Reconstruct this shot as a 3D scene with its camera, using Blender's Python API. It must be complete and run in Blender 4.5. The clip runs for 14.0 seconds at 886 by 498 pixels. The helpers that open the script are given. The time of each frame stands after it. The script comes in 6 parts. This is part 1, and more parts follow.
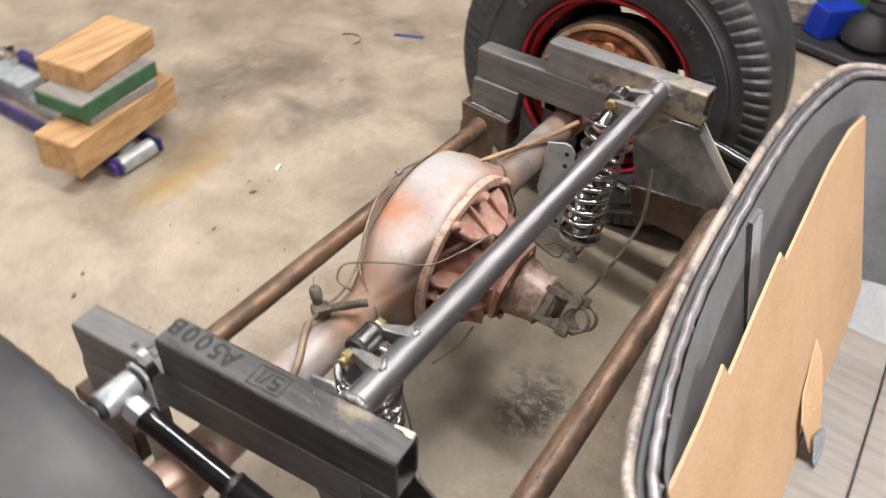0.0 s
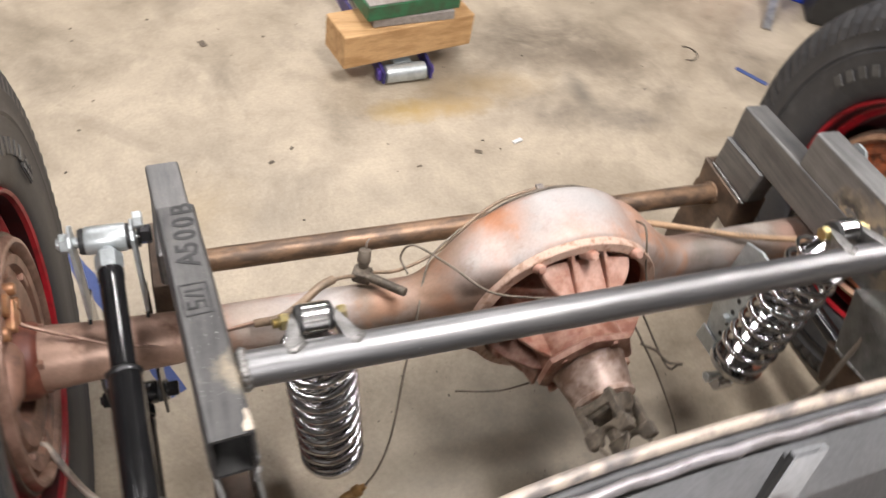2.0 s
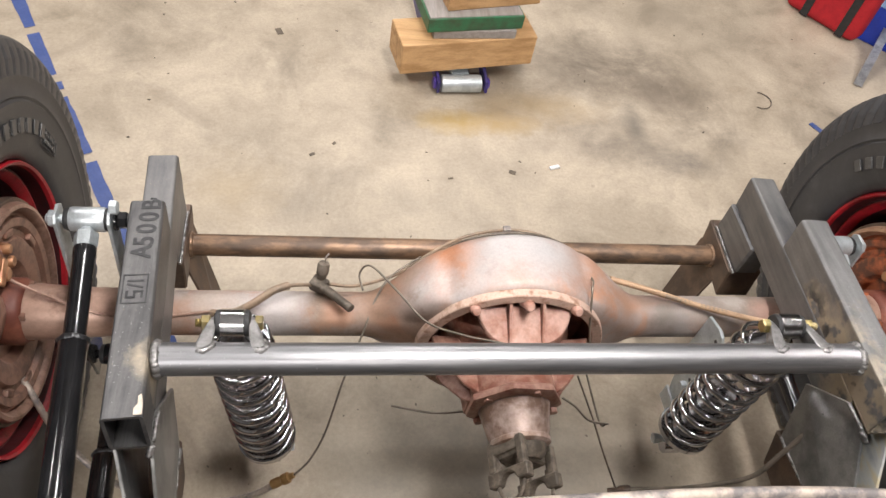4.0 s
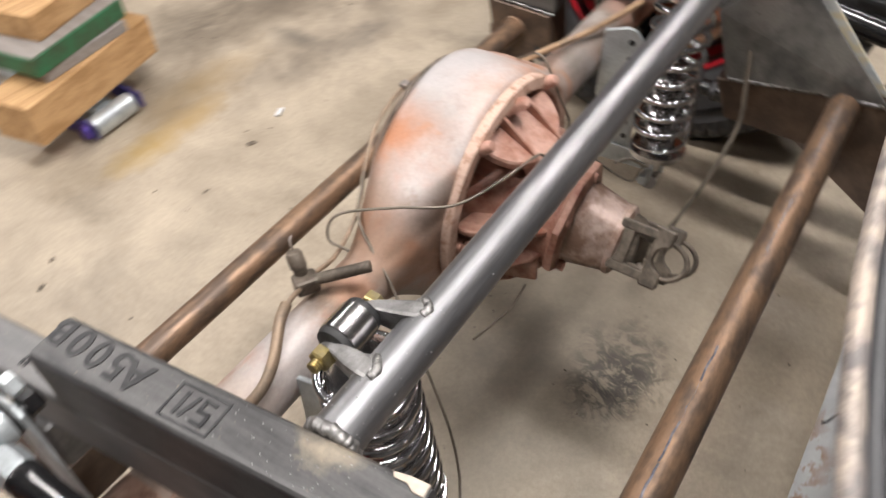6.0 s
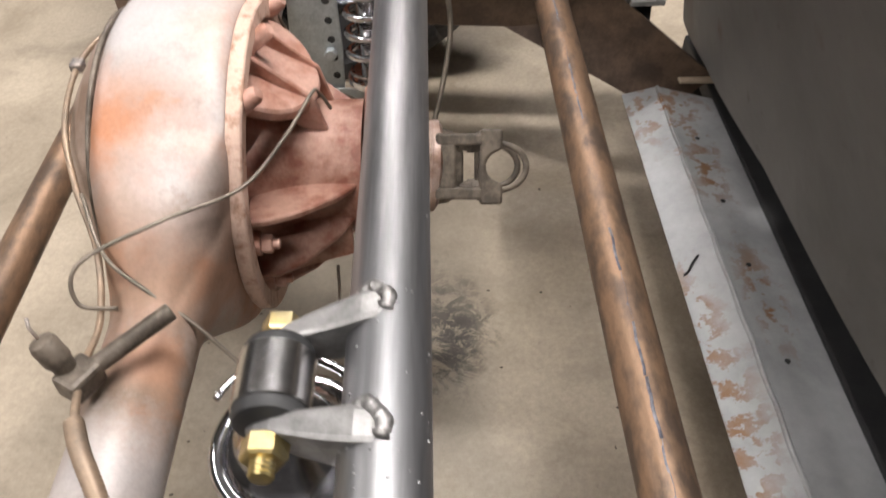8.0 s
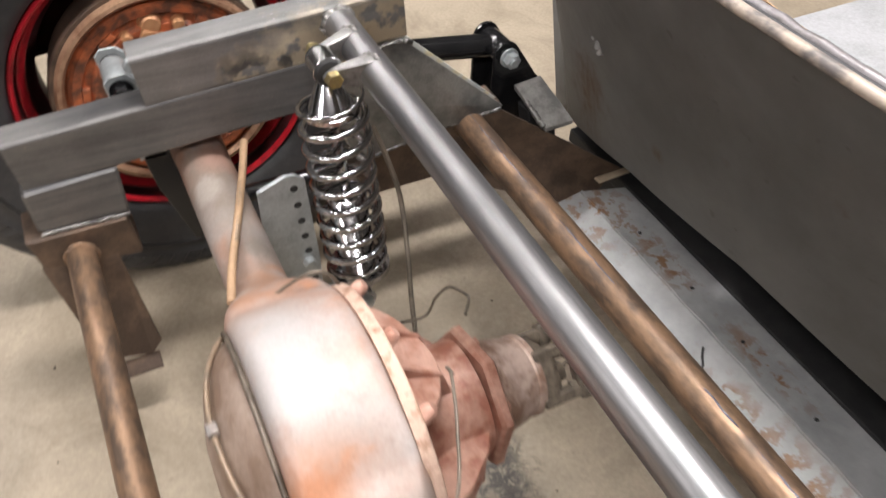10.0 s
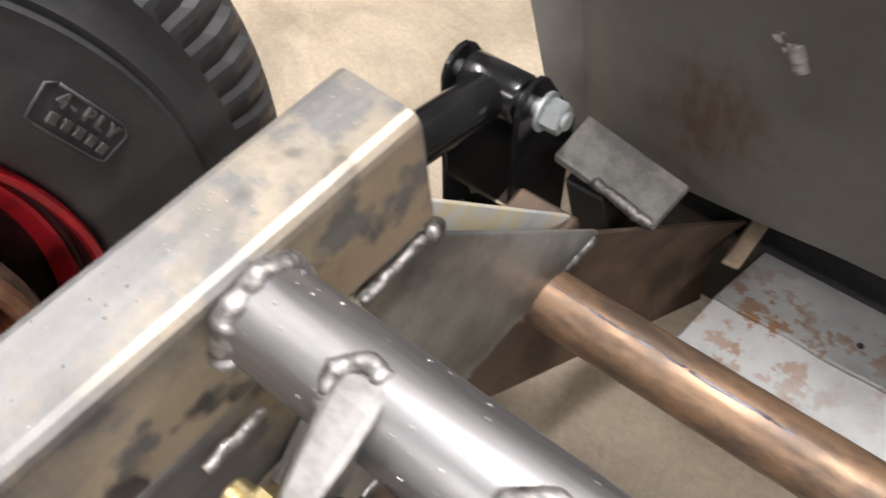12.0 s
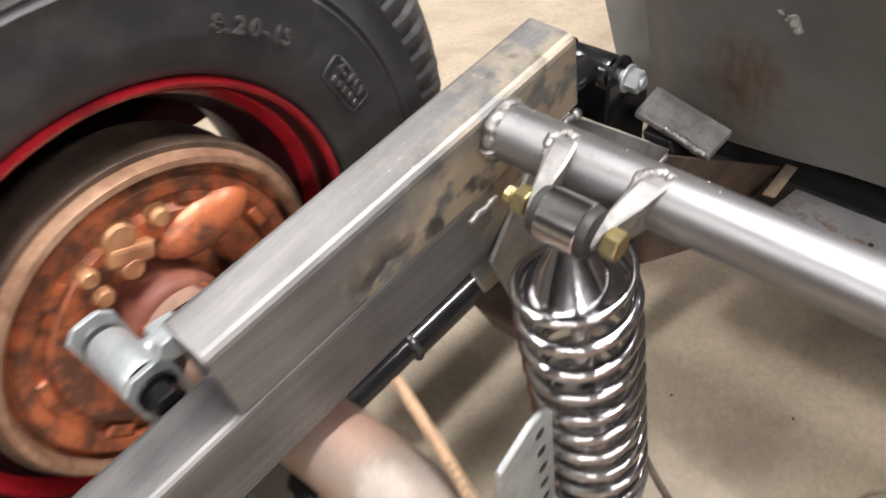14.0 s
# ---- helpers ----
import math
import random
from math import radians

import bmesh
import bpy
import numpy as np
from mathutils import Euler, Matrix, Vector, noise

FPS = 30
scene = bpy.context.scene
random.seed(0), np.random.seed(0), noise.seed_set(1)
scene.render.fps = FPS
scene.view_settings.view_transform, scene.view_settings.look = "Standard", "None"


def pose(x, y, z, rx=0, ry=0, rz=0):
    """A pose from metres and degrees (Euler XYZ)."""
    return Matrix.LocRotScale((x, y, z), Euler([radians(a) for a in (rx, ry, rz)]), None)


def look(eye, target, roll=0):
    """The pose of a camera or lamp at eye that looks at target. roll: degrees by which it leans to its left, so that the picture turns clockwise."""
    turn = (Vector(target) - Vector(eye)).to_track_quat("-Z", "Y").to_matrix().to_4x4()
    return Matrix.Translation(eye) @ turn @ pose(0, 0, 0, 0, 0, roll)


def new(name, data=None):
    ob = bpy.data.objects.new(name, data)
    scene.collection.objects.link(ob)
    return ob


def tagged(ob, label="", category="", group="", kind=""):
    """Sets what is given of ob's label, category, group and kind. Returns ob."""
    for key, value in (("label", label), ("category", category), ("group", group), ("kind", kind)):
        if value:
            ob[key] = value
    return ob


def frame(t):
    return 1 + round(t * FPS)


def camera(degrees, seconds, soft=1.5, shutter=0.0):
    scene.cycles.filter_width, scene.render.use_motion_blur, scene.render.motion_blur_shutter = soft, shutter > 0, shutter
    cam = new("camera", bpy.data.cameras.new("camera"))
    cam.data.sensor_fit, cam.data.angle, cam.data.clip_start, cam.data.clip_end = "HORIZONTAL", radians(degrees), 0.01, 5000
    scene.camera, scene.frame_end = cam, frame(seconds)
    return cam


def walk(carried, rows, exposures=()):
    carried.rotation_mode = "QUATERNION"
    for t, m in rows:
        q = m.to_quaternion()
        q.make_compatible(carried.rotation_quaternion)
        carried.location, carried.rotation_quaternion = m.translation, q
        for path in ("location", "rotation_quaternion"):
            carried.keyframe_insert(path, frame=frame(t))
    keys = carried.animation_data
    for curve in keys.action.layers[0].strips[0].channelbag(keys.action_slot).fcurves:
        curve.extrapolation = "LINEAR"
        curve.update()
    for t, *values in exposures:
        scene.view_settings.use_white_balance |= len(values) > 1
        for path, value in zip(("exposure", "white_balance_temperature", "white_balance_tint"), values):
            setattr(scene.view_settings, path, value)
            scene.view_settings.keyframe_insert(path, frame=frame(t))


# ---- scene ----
cam = camera(59.5, 14.0, shutter=0.5)
PATH = [
    (0, (-0.898, -0.256, 1.42), (0.393, 0.46, 0.072), 7.4),
    (0.5, (-0.875, -0.315, 1.427), (0.316, 0.482, 0.031), 16.8),
    (1, (-0.846, -0.326, 1.425), (0.252, 0.549, 0.001), 18.8),
    (1.5, (-0.751, -0.38, 1.399), (0.155, 0.636, -0.066), 15.5),
    (2, (-0.471, -0.407, 1.398), (0.137, 0.792, -0.083), 12.4),
    (2.2, (-0.381, -0.387, 1.381), (0.123, 0.838, -0.117), 12.4),
    (4.3, (-0.228, -0.463, 1.552), (0.09, 0.756, -0.002), 12.7),
    (4.4, (-0.28, -0.469, 1.508), (0.082, 0.756, -0.031), 13.5),
    (4.5, (-0.286, -0.47, 1.47), (0.055, 0.749, -0.079), 12.6),
    (5, (-0.387, -0.352, 1.321), (0.131, 0.838, -0.201), 8.1),
    (5.5, (-0.513, -0.242, 1.235), (0.302, 0.804, -0.263), 3.0),
    (6, (-0.637, -0.155, 1.139), (0.499, 0.64, -0.302), -2.2),
    (6.5, (-0.642, 0.021, 0.971), (0.673, 0.374, -0.495), -1.3),
    (7, (-0.595, 0.061, 0.899), (0.755, 0.143, -0.574), 1.1),
    (7.2, (-0.559, 0.063, 0.866), (0.799, 0.111, -0.602), 1.1),
    (9.3, (-0.574, 0.339, 1.145), (0.771, -0.096, -0.27), 2.8),
    (9.5, (-0.516, 0.411, 1.16), (0.759, -0.139, -0.28), 4.1),
    (10, (-0.333, 0.406, 1.152), (0.905, -0.238, -0.281), 1.6),
    (10.5, (-0.127, 0.298, 1.045), (1.076, -0.402, -0.391), -2.8),
    (11, (0.131, 0.227, 0.979), (1.062, -0.563, -0.605), -0.7),
    (11.5, (0.33, 0.196, 0.9), (1.157, -0.7, -0.685), -3.4),
    (12, (0.429, 0.177, 0.858), (1.201, -0.74, -0.744), -1.9),
    (12.5, (0.483, 0.187, 0.842), (1.261, -0.686, -0.78), -1.1),
    (13, (0.477, 0.213, 0.841), (1.286, -0.639, -0.778), -3.1),
    (13.5, (0.394, 0.299, 0.914), (1.267, -0.6, -0.645), -6.4),
    (14, (0.295, 0.461, 0.988), (1.268, -0.473, -0.489), -8.5),
]
EXPOSURES = [(0, -0.22), (1.5, -0.18), (5.0, -0.26), (5.5, -0.30), (6.0, -0.24), (6.5, -0.04), (7.0, -0.02), (9.5, -0.14), (10.0, -0.11), (11.0, 0.17), (12.5, 0.25), (14, 0.32)]
# unseen overhead lamps; the second and third are fill added to brighten the floor
LAMPS = [(0.35, -0.08, 92, 90, 1.2), (-1.9, 1.6, 105, 90, 2.4), (0.3, 3.2, 90, 0, 2.4), (-1.0, -2.9, 180, 0, 1.3), (2.8, 0.6, 80, 90, 2.4)]
walk(cam, [(t, look(eye, target, roll)) for t, eye, target, roll in PATH], EXPOSURES)

# ---- world and light ----
world = bpy.data.worlds.new("world")
scene.world = world
world.use_nodes = True
world.node_tree.nodes["Background"].inputs[0].default_value = (0.9, 0.95, 1.0, 1)
world.node_tree.nodes["Background"].inputs[1].default_value = 0.05


def overhead_lamp(x, y, z, w, d, watts, turn, colour=(1.0, 0.955, 0.94)):
    data = bpy.data.lights.new("overhead_lamp", "AREA")
    data.shape, data.size, data.size_y = "RECTANGLE", w, d
    data.energy, data.color = watts, colour
    ob = new("overhead_lamp", data)
    ob.matrix_world = pose(x, y, z, 0, 0, turn)
    return ob


for lx, ly, lw, la, ln in LAMPS:
    overhead_lamp(lx, ly, 2.95, ln, 0.22, lw, la)


# ---- materials ----
from mathutils import noise as lumps


class Nodes:
    """Short hand for a node material."""

    def __init__(self, name):
        self.m = bpy.data.materials.new(name)
        self.m.use_nodes = True
        self.t = self.m.node_tree
        self.p = self.t.nodes["Principled BSDF"]
        self.co = self.t.nodes.new("ShaderNodeTexCoord").outputs["Object"]

    def node(self, kind, **inputs):
        n = self.t.nodes.new(kind)
        for k, v in inputs.items():
            self.put(n.inputs[k.replace("_", " ")], v)
        return n

    def put(self, socket, v):
        if isinstance(v, bpy.types.NodeSocket):
            self.t.links.new(v, socket)
        else:
            socket.default_value = v

    def scaled(self, s):
        n = self.node("ShaderNodeMapping", Vector=self.co)
        n.inputs["Scale"].default_value = s if isinstance(s, tuple) else (s, s, s)
        return n.outputs[0]

    def noise(self, scale, detail=5.0, rough=0.6, stretch=None, distort=0.0):
        v = self.scaled(stretch) if stretch else self.co
        return self.node("ShaderNodeTexNoise", Vector=v, Scale=scale, Detail=detail, Roughness=rough, Distortion=distort).outputs[0]

    def ramp(self, fac, stops):
        n = self.node("ShaderNodeValToRGB", Fac=fac)
        e = n.color_ramp.elements
        while len(e) < len(stops):
            e.new(0.5)
        for el, (pos, col) in zip(e, stops):
            el.position = pos
            el.color = (*col, 1) if isinstance(col, tuple) else (col, col, col, 1)
        return n.outputs[0]

    def mix(self, fac, a, b, blend="MIX"):
        n = self.t.nodes.new("ShaderNodeMix")
        n.data_type, n.blend_type = "RGBA", blend
        self.put(n.inputs[0], fac)
        for i, v in ((6, a), (7, b)):
            self.put(n.inputs[i], (*v, 1) if isinstance(v, tuple) else v)
        return n.outputs[2]

    def math(self, op, a, b=0.0):
        n = self.t.nodes.new("ShaderNodeMath")
        n.operation = op
        self.put(n.inputs[0], a)
        self.put(n.inputs[1], b)
        return n.outputs[0]

    def bump(self, height, strength=0.3, distance=0.001, under=None):
        n = self.node("ShaderNodeBump", Height=height, Strength=strength, Distance=distance)
        if under is not None:
            self.put(n.inputs["Normal"], under)
        return n.outputs[0]

    def out(self, colour=None, rough=None, metal=None, normal=None, coat=None):
        for key, v in (("Base Color", colour), ("Roughness", rough), ("Metallic", metal), ("Normal", normal), ("Coat Weight", coat)):
            if v is not None:
                self.put(self.p.inputs[key], (*v, 1) if isinstance(v, tuple) else v)
        return self.m


def worn(name, base, second, rough=(0.35, 0.6), metal=0.0, scale=18.0, grain=160.0, amount=(0.42, 0.62), bump=0.25, stretch=None, coat=None):
    """Two colours that change over in patches, with a fine grain in gloss and relief."""
    n = Nodes(name)
    big = n.noise(scale, 6, 0.62, stretch)
    fine = n.noise(grain, 4, 0.7, stretch)
    patch = n.ramp(big, [(amount[0], 0.0), (amount[1], 1.0)])
    col = n.mix(patch, base, second)
    col = n.mix(0.35, col, n.ramp(fine, [(0.3, 0.35), (0.7, 1.0)]), "MULTIPLY")
    r = n.ramp(n.math("ADD", n.math("MULTIPLY", big, 0.6), n.math("MULTIPLY", fine, 0.4)), [(0.3, rough[0]), (0.7, rough[1])])
    return n.out(col, r, metal, n.bump(fine, bump, 0.0006), coat)


STEEL = worn("raw_steel", (0.50, 0.495, 0.49), (0.30, 0.30, 0.30), (0.26, 0.50), 0.85, 34, 210, bump=0.15)
STEEL_DARK = worn("mill_scale_steel", (0.13, 0.13, 0.135), (0.075, 0.075, 0.08), (0.34, 0.52), 0.85, 16, 200, bump=0.15)
STEEL_BRIGHT = worn("drawn_steel_tube", (0.44, 0.435, 0.44), (0.26, 0.26, 0.268), (0.32, 0.52), 0.95, 30, 90, bump=0.03, stretch=(0.08, 1.0, 1.0))
WELD = worn("weld_bead", (0.40, 0.39, 0.38), (0.13, 0.125, 0.12), (0.30, 0.55), 0.8, 90, 300, bump=0.9)
RUST = worn("brown_rusted_steel", (0.115, 0.084, 0.066), (0.20, 0.138, 0.10), (0.42, 0.62), 0.55, 22, 180, bump=0.3)
BRONZE = worn("brown_oxidised_tube", (0.31, 0.195, 0.122), (0.135, 0.095, 0.07), (0.32, 0.55), 0.5, 38, 220, (0.42, 0.60), 0.3, stretch=(0.4, 1.0, 1.0))
CHROME = worn("chrome", (0.66, 0.66, 0.68), (0.56, 0.56, 0.58), (0.10, 0.19), 1.0, 20, 200, bump=0.02)
POLISHED = worn("polished_alloy", (0.74, 0.73, 0.73), (0.60, 0.595, 0.59), (0.16, 0.26), 1.0, 40, 220, bump=0.04)
ZINC = worn("zinc_plated", (0.62, 0.665, 0.68), (0.49, 0.53, 0.545), (0.32, 0.48), 0.6, 40, 260, bump=0.08)
GOLD_ZINC = worn("yellow_zinc", (0.62, 0.50, 0.22), (0.5, 0.42, 0.24), (0.24, 0.4), 0.95, 50, 260, bump=0.08)
BLACK_GLOSS = worn("black_gloss_paint", (0.010, 0.010, 0.011), (0.016, 0.016, 0.017), (0.14, 0.26), 0.0, 30, 260, bump=0.03, coat=0.4)
BLACK_MATT = worn("black_rubber_bush", (0.018, 0.018, 0.019), (0.03, 0.03, 0.03), (0.45, 0.65), 0.0, 40, 260)
RUBBER = worn("tyre_rubber", (0.042, 0.042, 0.045), (0.072, 0.071, 0.071), (0.38, 0.58), 0.0, 22, 170, (0.46, 0.74), 0.4)
# raised marks: lighter through wear, and to paint the highlights they catch
RUBBER_WORN_LIT = worn("worn_lit_raised_rubber", (0.055, 0.054, 0.053), (0.09, 0.088, 0.085), (0.35, 0.5), 0.0, 40, 200)
# red wheel paint darkened almost to black: the shade inside the rim
RIM_SHADE = worn("shaded_rim_barrel", (0.03, 0.008, 0.009), (0.07, 0.010, 0.012), (0.35, 0.6), 0.0, 22, 150)
RED = worn("red_wheel_paint", (0.42, 0.014, 0.024), (0.20, 0.012, 0.016), (0.24, 0.46), 0.0, 22, 150, (0.50, 0.66), 0.15)
COPPER = worn("copper_primer", (0.46, 0.30, 0.23), (0.21, 0.115, 0.08), (0.32, 0.55), 0.35, 18, 160, (0.56, 0.70), 0.3)
CAST = worn("cast_iron_primer", (0.26, 0.10, 0.064), (0.46, 0.265, 0.20), (0.4, 0.6), 0.1, 30, 150, (0.40, 0.60), 0.7)
CAST_PALE = worn("pale_cast_primer", (0.60, 0.365, 0.29), (0.42, 0.19, 0.13), (0.4, 0.6), 0.1, 26, 150, (0.46, 0.66), 0.6)
# rusty hub casting; in the carrier opening this dark red paints shade
CAST_DARK = worn("dark_and_shaded_cast", (0.16, 0.045, 0.028), (0.26, 0.09, 0.055), (0.45, 0.65), 0.1, 26, 120, bump=0.5)
GREASE = worn("greasy_metal", (0.085, 0.068, 0.052), (0.20, 0.165, 0.13), (0.38, 0.6), 0.3, 40, 160, bump=0.5)
CAKED = worn("caked_brown_grease", (0.075, 0.06, 0.045), (0.18, 0.145, 0.11), (0.5, 0.75), 0.1, 60, 200, bump=0.9)
BRAKE_DULL = worn("dull_pink_brake_plate", (0.36, 0.20, 0.145), (0.17, 0.10, 0.075), (0.35, 0.58), 0.3, 24, 140, (0.42, 0.64), 0.5)
DRUM = worn("orange_brake_drum", (0.58, 0.17, 0.072), (0.15, 0.068, 0.045), (0.26, 0.5), 0.3, 30, 140, (0.42, 0.60), 0.7)
CYLINDER = worn("tan_brake_cylinder", (0.56, 0.30, 0.15), (0.36, 0.16, 0.08), (0.3, 0.5), 0.35, 40, 160)
CAB_GREY = worn("grey_primer_panel", (0.17, 0.165, 0.155), (0.125, 0.118, 0.108), (0.5, 0.7), 0.0, 5, 90, bump=0.2)
CAB_DARK = worn("dark_grey_paint", (0.065, 0.066, 0.07), (0.085, 0.086, 0.09), (0.45, 0.6), 0.0, 8, 120, bump=0.12)
SILL = worn("plain_grey_sill", (0.50, 0.51, 0.52), (0.42, 0.42, 0.42), (0.42, 0.6), 0.1, 12, 120, bump=0.2)
CARD = worn("cardboard", (0.70, 0.46, 0.27), (0.64, 0.41, 0.23), (0.75, 0.9), 0.0, 6, 160, bump=0.15)
TIMBER = worn("pine_timber", (0.62, 0.38, 0.18), (0.44, 0.25, 0.105), (0.55, 0.75), 0.0, 7, 90, bump=0.3, stretch=(0.5, 6.0, 6.0))
TIMBER_GREY = worn("grey_floor_boards", (0.34, 0.31, 0.285), (0.27, 0.24, 0.22), (0.6, 0.8), 0.0, 10, 90, bump=0.3, stretch=(6.0, 0.5, 6.0))
HOSE = worn("tan_brake_line", (0.36, 0.26, 0.18), (0.22, 0.17, 0.125), (0.4, 0.6), 0.3, 30, 200)
WIRE = worn("dull_wire", (0.24, 0.20, 0.16), (0.16, 0.14, 0.11), (0.4, 0.6), 0.5, 30, 200)
GREEN = worn("green_paint", (0.03, 0.16, 0.07), (0.05, 0.10, 0.05), (0.4, 0.6), 0.0, 20, 120)
BLUE = worn("blue_plastic", (0.01, 0.045, 0.45), (0.012, 0.04, 0.36), (0.3, 0.5), 0.0, 20, 120)
PURPLE = worn("purple_paint", (0.07, 0.05, 0.25), (0.04, 0.035, 0.14), (0.3, 0.5), 0.2, 20, 120)
RED_CLOTH = worn("red_fabric", (0.50, 0.012, 0.02), (0.40, 0.01, 0.018), (0.7, 0.9), 0.0, 30, 400, bump=0.5)
WHITE = worn("white_print", (0.75, 0.75, 0.75), (0.65, 0.65, 0.65), (0.5, 0.7))
TAPE = worn("blue_tape", (0.04, 0.07, 0.22), (0.06, 0.09, 0.24), (0.55, 0.7), 0.0, 20, 120)
WALL = worn("painted_wall", (0.11, 0.105, 0.10), (0.085, 0.082, 0.08), (0.6, 0.8), 0.0, 3, 60)
INK = worn("black_stencil_ink", (0.022, 0.022, 0.024), (0.05, 0.05, 0.05), (0.4, 0.6), 0.1, 60, 300)


# ---- mesh builders ----
def box_bm(c, s, bevel=0.002, rot=None, seg=2):
    bm = bmesh.new()
    bmesh.ops.create_cube(bm, size=1.0, matrix=Matrix.Diagonal((*s, 1)))
    if bevel:
        bmesh.ops.bevel(bm, geom=bm.edges[:], offset=bevel, segments=seg, profile=0.5, affect="EDGES")
    bm.transform(Matrix.Translation(c) @ (rot if rot is not None else Matrix.Identity(4)))
    return bm


def frame_from(d):
    """A turn whose z axis points along d."""
    return Vector(d).to_track_quat("Z", "Y").to_matrix().to_4x4()


def lathe_bm(profile, origin, axis, seg=32, wobble=0.0):
    """Turn (radius, along) pairs about an axis through origin."""
    bm = bmesh.new()
    rings = []
    for r, h in profile:
        if r < 1e-6:
            rings.append([bm.verts.new((0, 0, h))])
        else:
            rings.append([bm.verts.new((r * math.cos(a), r * math.sin(a), h)) for a in (2 * math.pi * i / seg for i in range(seg))])
    for a, b in zip(rings, rings[1:]):
        for i in range(seg):
            j = (i + 1) % seg
            if len(a) == 1 and len(b) > 1:
                bm.faces.new((a[0], b[j], b[i]))
            elif len(b) == 1 and len(a) > 1:
                bm.faces.new((a[i], a[j], b[0]))
            elif len(a) > 1:
                bm.faces.new((a[i], a[j], b[j], b[i]))
    bmesh.ops.recalc_face_normals(bm, faces=bm.faces[:])
    bm.transform(Matrix.Translation(origin) @ frame_from(axis))
    for f in bm.faces:
        f.smooth = True
    return bm


def rod_bm(p, q, r, seg=24, bevel=0.001, wall=0.0):
    """A round bar, or an open tube with that wall, from p to q."""
    p, q = Vector(p), Vector(q)
    n = (q - p).length
    if wall:
        prof = [(r - wall, 0.0), (r, 0.0), (r, n), (r - wall, n), (r - wall, 0.0)]
    else:
        prof = [(0, 0), (r - bevel, 0), (r, bevel), (r, n - bevel), (r - bevel, n), (0, n)]
    return lathe_bm(prof, p, q - p, seg)


def smooth_points(pts, step=8):
    """A Catmull-Rom line through points."""
    pts = [Vector(p) for p in pts]
    ext = [2 * pts[0] - pts[1]] + pts + [2 * pts[-1] - pts[-2]]
    out = []
    for i in range(1, len(ext) - 2):
        a, b, c, d = ext[i - 1:i + 3]
        for k in range(step):
            t = k / step
            out.append(0.5 * ((2 * b) + (c - a) * t + (2 * a - 5 * b + 4 * c - d) * t * t + (3 * b - a - 3 * c + d) * t ** 3))
    return out + [pts[-1]]


def sweep_bm(line, r, seg=8, ridges=0.0):
    """A round section swept along a line of points."""
    bm = bmesh.new()
    line = [Vector(p) for p in line]
    n = len(line)
    t0 = (line[1] - line[0]).normalized()
    u = t0.orthogonal().normalized()
    rings = []
    for i, p in enumerate(line):
        t = (line[min(i + 1, n - 1)] - line[max(i - 1, 0)]).normalized()
        u = (u - t * u.dot(t)).normalized()
        v = t.cross(u)
        rr = (r[i] if isinstance(r, list) else r) * (1 + ridges * (i % 2))
        rings.append([bm.verts.new(p + rr * (math.cos(a) * u + math.sin(a) * v)) for a in (2 * math.pi * k / seg for k in range(seg))])
    for a, b in zip(rings, rings[1:]):
        for i in range(seg):
            bm.faces.new((a[i], a[(i + 1) % seg], b[(i + 1) % seg], b[i])).smooth = True
    bm.faces.new(rings[0][::-1])
    bm.faces.new(rings[-1])
    return bm


def prism_bm(outline, d, bevel=0.0015):
    """A flat polygon of 3D points thickened by the vector d."""
    bm = bmesh.new()
    d = Vector(d)
    a = [bm.verts.new(Vector(p)) for p in outline]
    b = [bm.verts.new(Vector(p) + d) for p in outline]
    bm.faces.new(a[::-1])
    bm.faces.new(b)
    for i in range(len(a)):
        j = (i + 1) % len(a)
        bm.faces.new((a[i], a[j], b[j], b[i]))
    bmesh.ops.recalc_face_normals(bm, faces=bm.faces[:])
    if bevel:
        bmesh.ops.bevel(bm, geom=bm.edges[:], offset=bevel, segments=1, profile=0.5, affect="EDGES")
    return bm


def beam_bm(p, q, w, h, wall=0.0048, radius=0.007):
    """An open rectangular tube whose top centre line runs from p to q, w wide across and h deep, with rounded corners."""
    p, q = Vector(p), Vector(q)
    t = (q - p).normalized()
    side = t.cross(Vector((0, 0, 1))).normalized()
    up = side.cross(t)

    def loop(w2, h0, h1, r):
        pts = []
        for cx, cz, a0 in ((w2 - r, h0 - r, 0), (-w2 + r, h0 - r, 90), (-w2 + r, h1 + r, 180), (w2 - r, h1 + r, 270)):
            for k in range(4):
                a = radians(a0 + 30 * k)
                pts.append((cx + r * math.cos(a), cz + r * math.sin(a)))
        return pts
    outer, inner = loop(w / 2, 0, -h, radius), loop(w / 2 - wall, -wall, -h + wall, max(radius - wall, 0.001))
    bm = bmesh.new()
    rings = [[bm.verts.new(e + side * x + up * z) for x, z in sec] for e, sec in ((p, outer), (q, outer), (q, inner), (p, inner))]
    n = len(outer)
    for a, b in zip(rings, rings[1:] + rings[:1]):
        for i in range(n):
            j = (i + 1) % n
            bm.faces.new((a[i], a[j], b[j], b[i]))
    bmesh.ops.recalc_face_normals(bm, faces=bm.faces[:])
    bmesh.ops.recalc_face_normals(bm, faces=bm.faces[:])
    return bm


